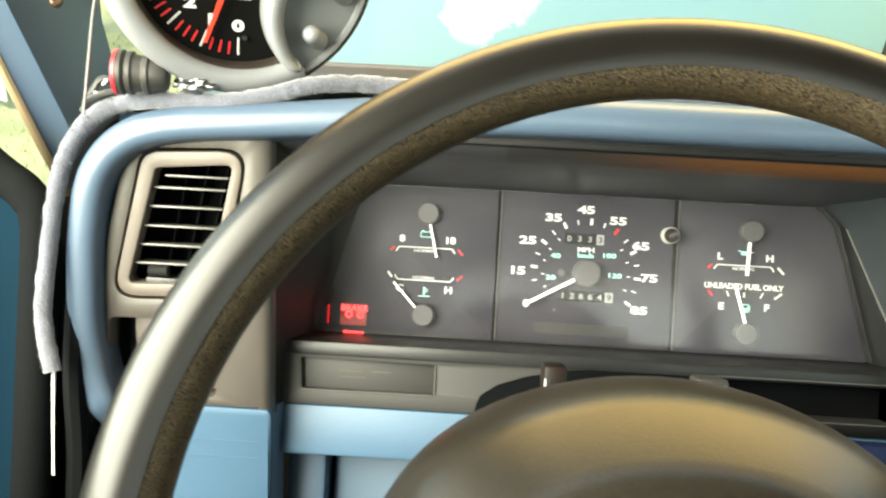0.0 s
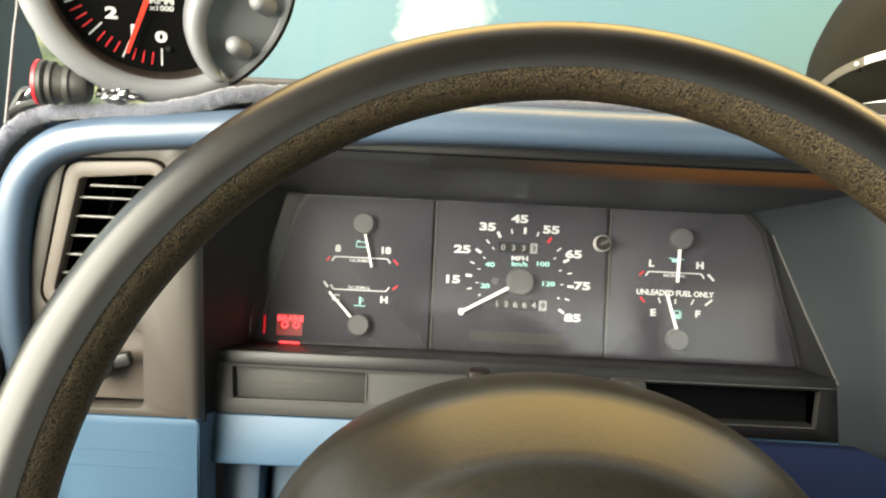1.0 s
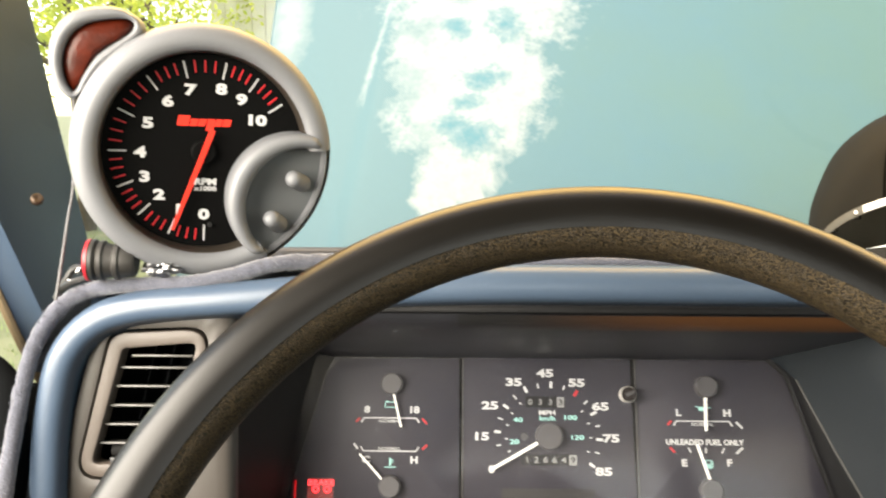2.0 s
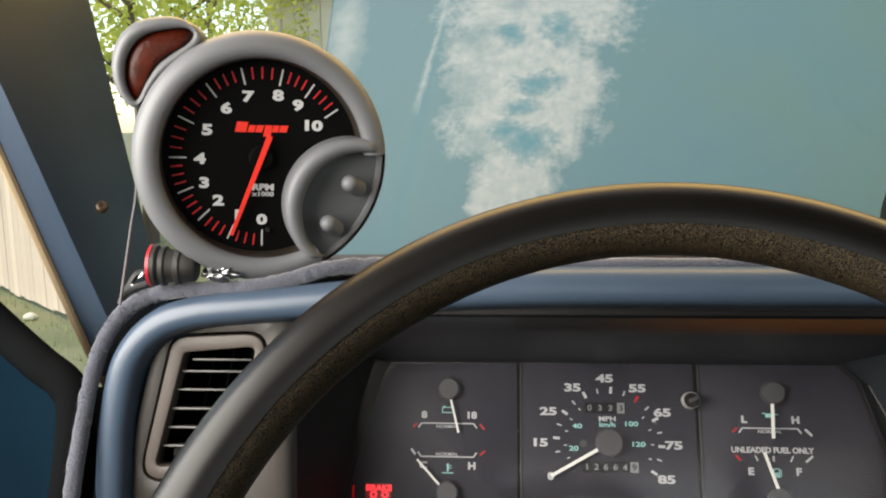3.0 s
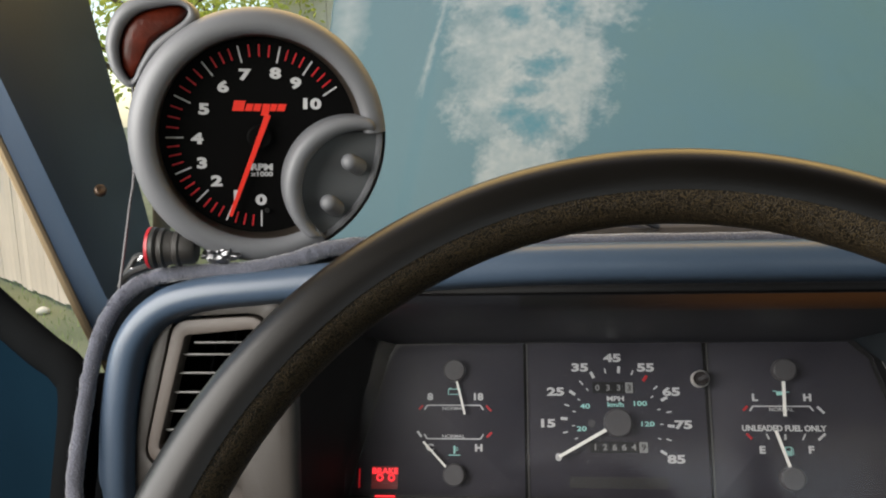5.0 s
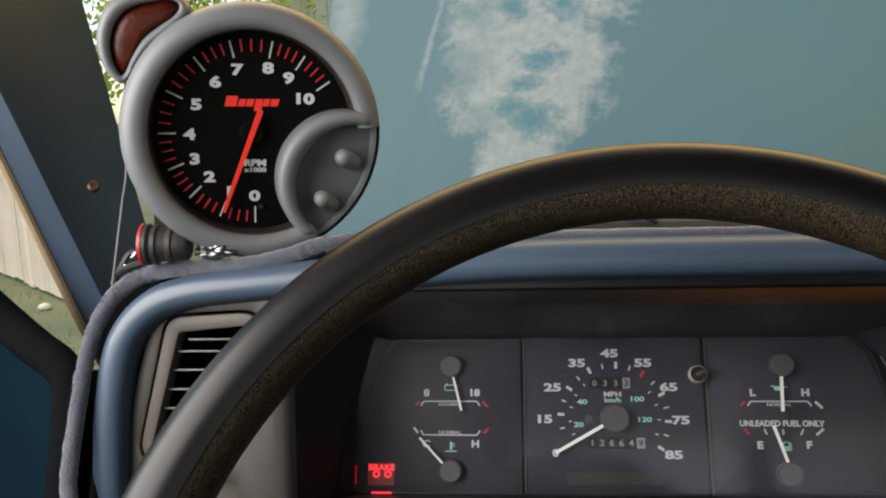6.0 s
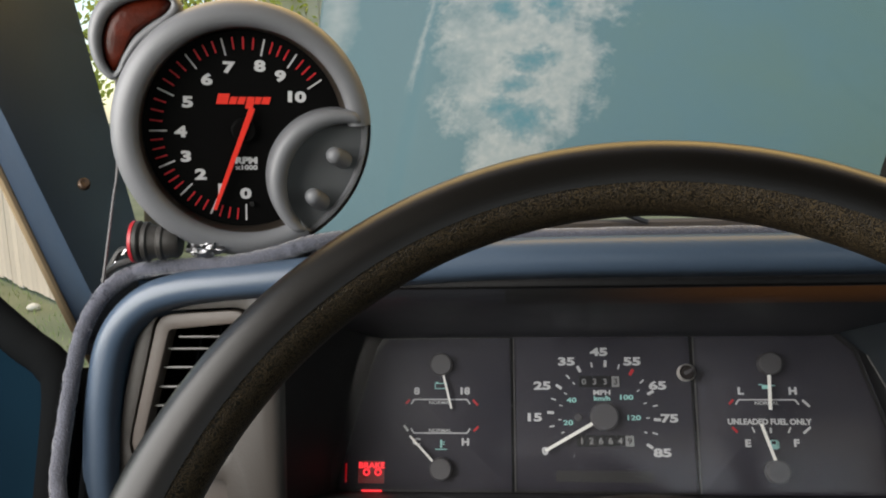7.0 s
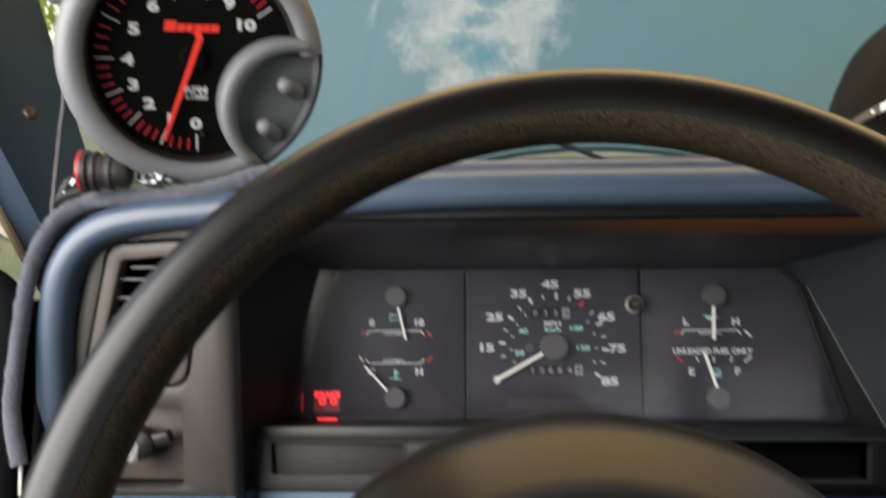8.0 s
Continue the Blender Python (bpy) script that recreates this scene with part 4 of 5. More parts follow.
part("numeral", lettering("0", 0.0060, G @ pose(-0.0375, -0.0215, 0.0003), 0.0004, 1.2), WHITE, sp, smooth=False)
# a stroke every five miles an hour, broad ones at the numbers; a finer ring of metric strokes inside
for mph in range(10, 90, 5):
    a = radians(175.7 - 2.98 * (mph - 15))
    broad_ = mph % 10 == 5
    r0, r1 = (0.0315, 0.0358) if broad_ else (0.0318, 0.0350)
    stroke(sp, r0 * math.cos(a), r0 * math.sin(a), r1 * math.cos(a), r1 * math.sin(a), 0.0018 if broad_ else 0.0009, RED if mph == 55 else WHITE)
for deg in (201, 184, 165.5, 148.5, 131, 36, 17.7, -1.6, -20.5):
    a = radians(deg)
    stroke(sp, 0.0268 * math.cos(a), 0.0268 * math.sin(a), 0.0288 * math.cos(a), 0.0288 * math.sin(a), 0.0007)
for text, u, v in (("20", -0.0225, -0.0038), ("40", -0.0200, 0.0104), ("100", 0.0150, 0.0122), ("120", 0.0192, -0.0006)):
    mark(sp, text, u, v, 0.0042, TEAL, 1.5, 0.00010)
mark(sp, "MPH", -0.0006, 0.0152, 0.0043, WHITE, 1.3, 0.00012, "lettering")
mark(sp, "km/h", -0.0006, 0.0115, 0.0040, TEAL, 1.3, 0.0001, "lettering")
trip = part("trip_counter", box(-0.0150, 0.0115, 0.0185, 0.0257, -0.0005, 0.0004, m=G), WINDOW, sp, "black trip counter window", smooth=False)
for k, d in enumerate("0333"):
    last = k == 3
    u = -0.0118 + 0.0067 * k
    if last:
        box_ = box(u - 0.0024, u + 0.0024, 0.0187, 0.0255, 0.0004, 0.0007, m=G)
        part("drum", box_, DIGIT, trip, smooth=False)
    part("digit", lettering(d, 0.0052, G @ pose(u, 0.0221, 0.0008), 0.0001, 1.1), BLACK if last else DIGIT, trip, smooth=False)
odo = part("odometer", box(-0.0178, 0.0185, -0.0188, -0.0115, -0.0005, 0.0004, m=G), WINDOW, sp, "black odometer window", smooth=False)
for k, d in enumerate("126649"):
    u = -0.0142 + 0.0060 * k
    last = k == 5
    if last:
        part("drum", box(u - 0.0026, u + 0.0026, -0.0185, -0.0118, 0.0004, 0.0007, m=G), DIGIT, odo, smooth=False)
    part("digit", lettering(d, 0.0054, G @ pose(u, -0.0151, 0.0008), 0.0001, 1.15), BLACK if last else DIGIT, odo, smooth=False)
part("warning_window", box(-0.031, 0.030, -0.0405, -0.0335, 0.0, 0.0003, m=G), DARK, sp, "dark unlit warning window", smooth=False)
pointer(sp, -0.0065, -0.0038, -0.0376, -0.0213, 0.0021, 0.0019)
hub(sp, 0.0, 0.0, 0.0088)
part("high_beam_lens", moved(lathe([(0.0, 0.0006), (0.0022, 0.0006), (0.0026, 0.0)], 20), G @ pose(-0.0160, -0.0005, 0)), HUBCAP, sp)
reset = part("trip_reset", moved(lathe([(0.0046, 0.0066), (0.0050, 0.0074), (0.0054, 0.0066), (0.0054, 0.0)], 32), G @ pose(0.0525, 0.0275, 0)), SATIN, cluster, "bright ring round the trip reset stem")
stem = part("stem", moved(lathe([(0.0, 0.0098), (0.0038, 0.0098), (0.0044, 0.0085), (0.0044, 0.0)], 28), G @ pose(0.0525, 0.0275, 0)), CAPBROWN, reset, "black reset stem")
part("stem_slot", moved(box(-0.0032, 0.0032, -0.0011, 0.0011, 0.0100, 0.0112, 0.0004), G @ pose(0.0531, 0.0280, 0, 0, 0, 25)), HUBCAP, reset)


def arc_gauge(parent, cx, top, lo, hi):
    """Half-dial markings: a white bracket, red ends and end letters; top gauges hang from their hub, bottom gauges stand on it."""
    s = 1 if top else -1
    if lo == "E":
        return
    stroke(parent, cx - 0.0180, s * 0.0107, cx + 0.0165, s * 0.0107, 0.0008, WHITE, "bracket")
    stroke(parent, cx - 0.0180, s * 0.0107, cx - 0.0200, s * 0.0078, 0.0009, WHITE, "bracket")
    stroke(parent, cx + 0.0165, s * 0.0107, cx + 0.0186, s * 0.0078, 0.0009, WHITE, "bracket")
    mark(parent, "NORMAL", cx - 0.0008, s * 0.0087 if top else s * 0.0090, 0.0030, WHITE, 1.2, 0.00002, "lettering")
    mark(parent, lo, cx - 0.0163, s * 0.0162, 0.0060, WHITE, 1.2)
    mark(parent, hi, cx + 0.0155, s * 0.0162, 0.0060, WHITE, 1.2)


lg, rg = faces["left_gauge_face"], faces["right_gauge_face"]
arc_gauge(lg, -0.104, True, "8", "18")
arc_gauge(lg, -0.104, False, "C", "H")
arc_gauge(rg, 0.1025, True, "L", "H")
stroke(lg, -0.1275, 0.0080, -0.1250, 0.0105, 0.0013, RED, "red_tick")
stroke(lg, -0.0835, 0.0105, -0.0803, 0.0070, 0.0013, RED, "red_tick")
stroke(lg, -0.0832, -0.0095, -0.0800, -0.0065, 0.0013, RED, "red_tick")
stroke(lg, -0.1285, -0.0060, -0.1257, -0.0095, 0.0014)
stroke(rg, 0.0785, 0.0080, 0.0812, 0.0108, 0.0013, RED, "red_tick")
stroke(rg, 0.1235, 0.0105, 0.1275, 0.0065, 0.0014)
mark(rg, "UNLEADED FUEL ONLY", 0.1025, -0.0028, 0.0049, WHITE, 0.98, 0.00018, "lettering")
mark(rg, "E", 0.0885, -0.0160, 0.0060, WHITE, 1.2)
mark(rg, "F", 0.1178, -0.0157, 0.0060, WHITE, 1.2)
stroke(rg, 0.0795, -0.0062, 0.0825, -0.0095, 0.0014, RED, "red_tick")
stroke(rg, 0.0915, -0.0062, 0.0930, -0.0095, 0.0008)
stroke(rg, 0.1028, -0.0064, 0.1028, -0.0098, 0.0012)
stroke(rg, 0.1150, -0.0062, 0.1132, -0.0098, 0.0008)
stroke(rg, 0.1270, -0.0060, 0.1225, -0.0098, 0.0013)
# small pictograms: battery, thermometer, oil can, fuel pump
part("battery_symbol", plate([(-0.1085, 0.0175), (-0.1005, 0.0175), (-0.1005, 0.0213), (-0.1085, 0.0213)], [[(-0.1080, 0.0180), (-0.1010, 0.0180), (-0.1010, 0.0208), (-0.1080, 0.0208)]], 0, 0.0004, G), TEAL, lg, smooth=False)
part("battery_post", join(box(-0.1078, -0.1062, 0.0213, 0.0220, 0, 0.0004, m=G), box(-0.1028, -0.1012, 0.0213, 0.0220, 0, 0.0004, m=G)), TEAL, lg, smooth=False)
part("thermometer_symbol", join(box(-0.1048, -0.1036, -0.0200, -0.0150, 0, 0.0004, m=G), box(-0.1036, -0.1018, -0.0166, -0.0161, 0, 0.0004, m=G), box(-0.1036, -0.1018, -0.0180, -0.0175, 0, 0.0004, m=G), box(-0.1080, -0.1005, -0.0212, -0.0206, 0, 0.0004, m=G)), TEAL, lg, smooth=False)
part("oil_symbol", join(box(0.0995, 0.1045, 0.0175, 0.0200, 0, 0.0004, m=G), box(0.1045, 0.1075, 0.0192, 0.0198, 0, 0.0004, m=G), box(0.0975, 0.0995, 0.0198, 0.0204, 0, 0.0004, m=G)), TEAL, rg, smooth=False)
part("pump_symbol", join(plate([(0.1020, -0.0195), (0.1062, -0.0195), (0.1062, -0.0140), (0.1020, -0.0140)], [[(0.1027, -0.0165), (0.1055, -0.0165), (0.1055, -0.0146), (0.1027, -0.0146)]], 0, 0.0004, G), box(0.1066, 0.1071, -0.0190, -0.0148, 0, 0.0004, m=G)), TEAL, rg, smooth=False)
pointer(lg, -0.1025, 0.0262, -0.0972, 0.0048, 0.0013)
pointer(lg, -0.1092, -0.0283, -0.1240, -0.0125, 0.0013)
pointer(rg, 0.1031, 0.0260, 0.1024, 0.0045, 0.0018)
pointer(rg, 0.1030, -0.0262, 0.0962, -0.0042, 0.0017)
for parent, u, v in ((lg, -0.104, 0.0330), (lg, -0.104, -0.0330), (rg, 0.104, 0.0330), (rg, 0.104, -0.0330)):
    hub(parent, u, v, 0.0071)
brake = part("brake_telltale", box(-0.1580, -0.1410, -0.0425, -0.0285, 0.0, 0.0003, m=G), LAMP_DIM, lg, "red lit brake warning lamp", smooth=False)
part("lettering", lettering("BRAKE", 0.0050, G @ pose(-0.1490, -0.0312, 0.0006), 0.00012, 1.15), LAMP, brake, smooth=False)
for u in (-0.1525, -0.1450):
    part("symbol", moved(lathe([(0.0012, 0.0004), (0.0018, 0.0008), (0.0024, 0.0004)], 18), G @ pose(u, -0.0355, 0)), LAMP, brake)
part("lower_bar", box(-0.1555, -0.1425, -0.0482, -0.0465, 0.0, 0.0006, m=G), LAMP, brake, smooth=False)
part("dim_bar", box(-0.1665, -0.1655, -0.0420, -0.0300, 0.0, 0.0006, m=G), LAMP_LOW, brake, smooth=False)

pane = part("lens", plate(rounded([(-0.173, -0.0455), (0.181, -0.0455), (0.155, 0.04), (0.1445, 0.0505), (-0.173, 0.0505)], 0.002), (), 0.0118, 0.0124, G), LENS, cluster, "clear dusty plastic gauge lens", smooth=False)
pane.visible_shadow = False

# ---- steering wheel ----
WHEEL = Matrix.Translation((-0.0082, -0.2948, -0.0892)) @ panel(0, 0, 0, -10.6)
wheel = thing("steering_wheel", "black vinyl steering wheel with grained inner grip", "steering wheel")
R, r = 0.1696, 0.0132


def rim_arc(a0, a1, grow=1.0):
    pts = []
    for k in range(17):
        a = radians(a0 + (a1 - a0) * k / 16)
        pts.append((R + r * grow * math.cos(a), r * grow * math.sin(a)))
    return pts


part("rim", lathe(rim_arc(-120, 121), 160, WHEEL), RIM, wheel, "smooth black outer rim", angle=80)
part("grip", lathe(rim_arc(121, 240, 0.972), 160, WHEEL), GRIP, wheel, "leather-grained inner rim", angle=80)
# hub pad: a broad cushion arched at the top
outline = [(0.096 * math.cos(radians(a)), 0.068 * math.sin(radians(a))) for a in range(0, 181, 5)]
outline += [(-0.097, -0.03), (-0.097, -0.06), (-0.086, -0.085), (-0.07, -0.1), (0.0, -0.106), (0.07, -0.1), (0.086, -0.085), (0.097, -0.06), (0.097, -0.03)]
cx, cy = 0.0, -0.035
levels = [(1.0, -0.044), (1.0, -0.030), (0.985, -0.021), (0.965, -0.0125), (0.945, -0.0065), (0.927, -0.0025)]
levels += [(0.927 - 0.0265 * k, -0.0025 + 0.0035 * k) for k in range(1, 8)]
levels += [(0.72, 0.0239), (0.695, 0.0255), (0.665, 0.0267), (0.63, 0.0275), (0.59, 0.0280)] + [(0.53 - 0.06 * k, 0.0284 + 0.0001 * k) for k in range(8)] + [(0.01, 0.0293)]
secs = [[(cx + (x - cx) * s_, cy + (y - cy) * s_, w) for x, y in outline] for s_, w in levels]
part("hub_pad", moved(loft(secs, True, True), WHEEL @ Matrix.Translation((-0.0035, 0, -0.001))), PAD, wheel, "brown-black padded horn cover", angle=70)
for sx in (-1, 1):
    part("spoke", moved(box(0.07, 0.172, -0.016, 0.016, -0.014, 0.0, 0.005), WHEEL @ pose(-0.005, -0.075, 0, 0, 0, 0) @ Matrix.Diagonal((sx, 1, 1, 1))), RIM, wheel)
column = thing("steering_column", "dark plastic steering column shroud", "steering column")
CAXIS = WHEEL @ Matrix.Translation((-0.01, -0.005, 0))
part("shroud", moved(lathe([(0.0, -0.02), (0.045, -0.02), (0.052, -0.03), (0.055, -0.25), (0.0, -0.25)], 40), CAXIS), BLACK, column)
hazard = part("hazard_switch", box(-0.0350, -0.0225, -0.108, -0.090, -0.075, -0.0465, 0.0025), CAPBROWN, column, "black hazard switch with bright base")
part("switch_collar", box(-0.0345, -0.0315, -0.1085, -0.1075, -0.064, -0.0530, 0.0004), CHROME, hazard)
part("column_clip", box(0.036, 0.052, -0.135, -0.120, -0.06, -0.0445, 0.002), DARK, column, "dark grey plastic clip")

# ---- tachometer ----
TACH = Matrix(((0.9207, 0.0895, 0.3798, -0.1981), (0.3788, -0.4393, -0.8146, -0.1341), (0.0939, 0.8939, -0.4384, 0.1493), (0, 0, 0, 1)))
tach = thing("tachometer", "grey five-inch tachometer with black dial and shift light", "tachometer")
part("inner_ring", lathe([(0.0526, 0.0), (0.0530, 0.006), (0.0543, 0.0112), (0.0552, 0.0125)], 90, TACH, 12.0, 295.0), INNER, tach, "glossy dark inner ring", angle=70)
front = [(0.0540, 0.0105), (0.0550, 0.0138), (0.0572, 0.0153), (0.0605, 0.0156), (0.0640, 0.0142), (0.0665, 0.0112), (0.0676, 0.006)]
cup = [(0.0676, 0.006), (0.0680, -0.002), (0.0672, -0.02), (0.063, -0.036), (0.053, -0.055), (0.0, -0.062)]
housing = part("housing", lathe(cup, 96, TACH), GREY, tach, "grey plastic cup", angle=70)
part("bezel", lathe(front, 90, TACH, 5.0, 301.0), GREY, housing, "rounded grey bezel open at the button pod", angle=70)
dial = part("dial", lathe([(0.0, 0.0005), (0.0538, 0.0005), (0.0538, -0.003)], 72, TACH), DIAL, tach, "black dial with white numerals and red ticks")

NUMERALS = (("0", -0.0003, -0.0343), ("1", -0.0138, -0.0318), ("2", -0.0238, -0.0237), ("3", -0.0312, -0.0141), ("4", -0.0335, -0.0010), ("5", -0.0297, 0.0145),
            ("6", -0.0198, 0.0265), ("7", -0.0084, 0.0330), ("8", 0.0074, 0.0344), ("9", 0.0182, 0.0295), ("10", 0.0272, 0.0188))
for n, u, v in NUMERALS:
    part("numeral", lettering(n, 0.0076, TACH @ pose(u, v, 0.0009), 0.00036, 1.5), WHITE, dial, smooth=False)
# the scale: white strokes at the thousands, three red ones between them
THOUSANDS = (269.9, 247.4, 225.5, 204.2, 181.0, 154.5, 128.1, 104.5, 78.5, 57.0, 35.1)
for k in range(41):
    i, f = divmod(k, 4)
    a = THOUSANDS[i] if f == 0 else THOUSANDS[i] + (THOUSANDS[i + 1] - THOUSANDS[i]) * f / 4
    r0, r1 = (0.0403, 0.0492) if f == 0 else (0.0427, 0.0490)
    ca, sa = math.cos(radians(a)), math.sin(radians(a))
    part("tick", bar(r0 * ca, r0 * sa, r1 * ca, r1 * sa, 0.0008, TACH @ Matrix.Translation((0, 0, 0.0006)), 0.0004), WHITE if f == 0 else RED, dial, smooth=False)
# maker's emblem as slanted blocks
for u0, u1, v0, v1 in ((-0.0147, -0.0088, 0.0139, 0.0194), (-0.0082, -0.0046, 0.0140, 0.0178), (-0.0040, -0.0003, 0.0141, 0.0179), (0.0003, 0.0042, 0.0118, 0.0180), (0.0048, 0.0080, 0.0143, 0.0181), (0.0086, 0.0128, 0.0144, 0.0182)):
    part("emblem_block", plate([(u0 + 0.0006, v1), (u1 + 0.0006, v1), (u1 - 0.0006, v0), (u0 - 0.0006, v0)], (), 0.0006, 0.001, TACH), ORANGE, dial, smooth=False)
part("lettering", lettering("RPM", 0.0047, TACH @ pose(0.0001, -0.0161, 0.0009), 0.00025, 1.35), WHITE, dial, smooth=False)
part("lettering", lettering("x1000", 0.0034, TACH @ pose(0.0001, -0.0199, 0.0009), 0.00012, 1.35), WHITE, dial, smooth=False)
na = radians(250.0)
part("needle", bar(-0.0012 - 0.0125 * math.cos(na), 0.0008 - 0.0125 * math.sin(na), -0.0012 + 0.046 * math.cos(na), 0.0008 + 0.046 * math.sin(na), 0.0030, TACH @ Matrix.Translation((0, 0, 0.004)), 0.0012, 0.0017), ORANGE, dial, "bright red needle resting near one", smooth=False)
part("needle_hub", moved(lathe([(0.0, 0.0035), (0.0058, 0.0035), (0.0066, 0.0028), (0.0066, 0.0)], 28), TACH @ pose(-0.0012, 0.0003, 0.0006)), DIAL, dial)
part("stop_pin", moved(lathe([(0.0, 0.002), (0.0012, 0.002), (0.0012, 0.0)], 10), TACH @ pose(0.0029, -0.0401, 0.0006)), BLACK, dial)
# button pod: a crescent rim between two circles, cut by the bezel's edge, with two buttons on its floor
POD_OUT, POD_IN = (Vector((0.0486, -0.0242)), 0.0382), (Vector((0.0536, -0.0270)), 0.0330)
secs = []
for a in range(20, 330, 3):
    d = Vector((math.cos(radians(a)), math.sin(radians(a))))
    p, q = POD_OUT[0] + d * POD_OUT[1], POD_IN[0] + d * POD_IN[1]
    if p.length > 0.0664:
        continue
    sec = []
    low = min(1.0, 0.12 + (0.0664 - p.length) / 0.010)
    for f, h in ((0.0, 0.0), (0.0, 0.0135), (0.07, 0.0162), (0.22, 0.0178), (0.45, 0.0184), (0.68, 0.0178), (0.90, 0.0155), (1.0, 0.0120), (1.0, 0.0)):
        m_ = p.lerp(q, f)
        m_ = m_ * min(1.0, 0.0664 / m_.length)
        sec.append((m_.x, m_.y, h * low))
    secs.append(sec)
part("pod_rim", moved(loft(secs, True, True), TACH), GREY, tach, "raised grey crescent rim", angle=60)
floor_arc = []
for a in range(0, 360, 3):
    p = POD_IN[0] + Vector((math.cos(radians(a)), math.sin(radians(a)))) * (POD_IN[1] + 0.002)
    if p.length > 0.0658:
        p = p * 0.0
    if p.length:
        floor_arc.append(p)
b0, b1 = math.atan2(floor_arc[-1].y, floor_arc[-1].x), math.atan2(floor_arc[0].y, floor_arc[0].x)
floor_arc += [Vector((math.cos(b0 + (b1 - b0) * k / 14), math.sin(b0 + (b1 - b0) * k / 14))) * 0.0658 for k in range(1, 14)]
part("pod_skirt", moved(lathe([(0.0625, 0.0046), (0.0634, 0.0066), (0.0652, 0.0068), (0.0664, 0.0050), (0.0668, 0.0), (0.0660, -0.02)], 24, None, -60, 4), TACH), GREY, tach, "low grey rim beside the buttons")
pod = part("pod_floor", plate([tuple(p) for p in floor_arc], (), 0.0, 0.0045, TACH), GREY_DARK, tach, "recessed button panel with shade painted in")
for (u, v), way in (((0.0435, -0.0096), (-0.556, 0.32, 0.767)), ((0.0327, -0.0318), (-0.478, 0.414, 0.775))):
    lean = Vector(way).to_track_quat("Z", "Y").to_matrix().to_4x4()
    part("button", moved(lathe([(0.0, 0.0), (0.0022, -0.0004), (0.0038, -0.0015), (0.0046, -0.0034), (0.0048, -0.006), (0.0050, -0.017)], 24), TACH @ pose(u, v, 0.0175) @ lean), GREY, pod, "round grey push button")
# shift light: a half-moon lamp on the upper left of the bezel
MOON_MM = ((-67.1, 24.2), (-73.7, 31.3), (-76.8, 43.7), (-74.4, 56.3), (-67.6, 65.5), (-56.8, 70.4), (-44.7, 71.4), (-35.1, 67.9), (-30.6, 62.6), (-33.7, 56.2), (-50.4, 42.4), (-57.4, 33.5), (-62.2, 26.4))
LENS_MM = ((-66.2, 29.1), (-69.5, 35.7), (-69.9, 45.5), (-66.5, 54.9), (-59.7, 61.4), (-50.2, 64.6), (-40.6, 66.1), (-36.5, 63.6), (-39.2, 58.6), (-47.6, 52.5), (-54.5, 46.4), (-60.1, 37.6), (-63.7, 29.8))
moon = closed_curve([(u / 1000, v / 1000) for u, v in MOON_MM])
lens = closed_curve([(u / 1000, v / 1000) for u, v in LENS_MM])


def between(a, b, s_, w):
    return [(p[0] * (1 - s_) + q[0] * s_, p[1] * (1 - s_) + q[1] * s_, w) for p, q in zip(a, b)]


shift = part("shift_light", moved(loft([between(moon, lens, s_, w) for s_, w in ((0.5, -0.045), (0.1, -0.04), (0.0, -0.03), (0.0, -0.004), (0.12, 0.0015), (0.35, 0.004), (0.7, 0.004), (0.93, 0.0025), (1.0, 0.0), (1.0, -0.008))], True, True), TACH), GREY, tach, "grey half-moon shift light, unlit", angle=70)
lc = (sum(p[0] for p in lens) / len(lens), sum(p[1] for p in lens) / len(lens))
part("lens", moved(loft([[(lc[0] + (p[0] - lc[0]) * k, lc[1] + (p[1] - lc[1]) * k, w) for p in lens] for k, w in ((0.99, -0.004), (0.97, -0.0005), (0.8, 0.0012), (0.5, 0.0022), (0.03, 0.0026))], True, True), TACH), AMBER, shift, "dark red glossy lens", angle=70)
stand = smooth_path([tuple((TACH @ Vector((0.0, -0.02, -0.05)))), (-0.2, -0.06, 0.1), (-0.2, -0.06, 0.086)])
part("stand", tube(stand, 0.012, 12), BLACK, tach, "black mounting foot")

# ---- mat, cord, wire, torch, cap ----
edge = smooth_path([(-0.289, -0.115, -0.064), (-0.2955, -0.115, -0.036), (-0.2945, -0.115, 0.002), (-0.2915, -0.115, 0.035), (-0.285, -0.115, 0.056), (-0.275, -0.115, 0.069), (-0.26, -0.116, 0.0765),
                    (-0.236, -0.118, 0.0785), (-0.206, -0.119, 0.0795), (-0.18, -0.119, 0.085), (-0.162, -0.118, 0.0905), (-0.143, -0.112, 0.0935), (-0.12, -0.106, 0.0945), (-0.08, -0.101, 0.0955),
                    (0.0, -0.100, 0.0967), (0.1, -0.100, 0.0968), (0.25, -0.100, 0.0968), (0.5, -0.100, 0.0968), (0.85, -0.100, 0.0968)], 14)
mat_ = thing("dash_mat", "grey plush dash mat with bound edge, lifting at the corner", "dash mat")
n_edge = len(edge)
part("bound_edge", tube(edge, lambda s: 0.0043 if s < 0.72 else 0.0043 - 0.0012 * min(1, (s - 0.72) / 0.08), 14, True, 0.16), PLUSH, mat_, "rolled fuzzy grey edge")
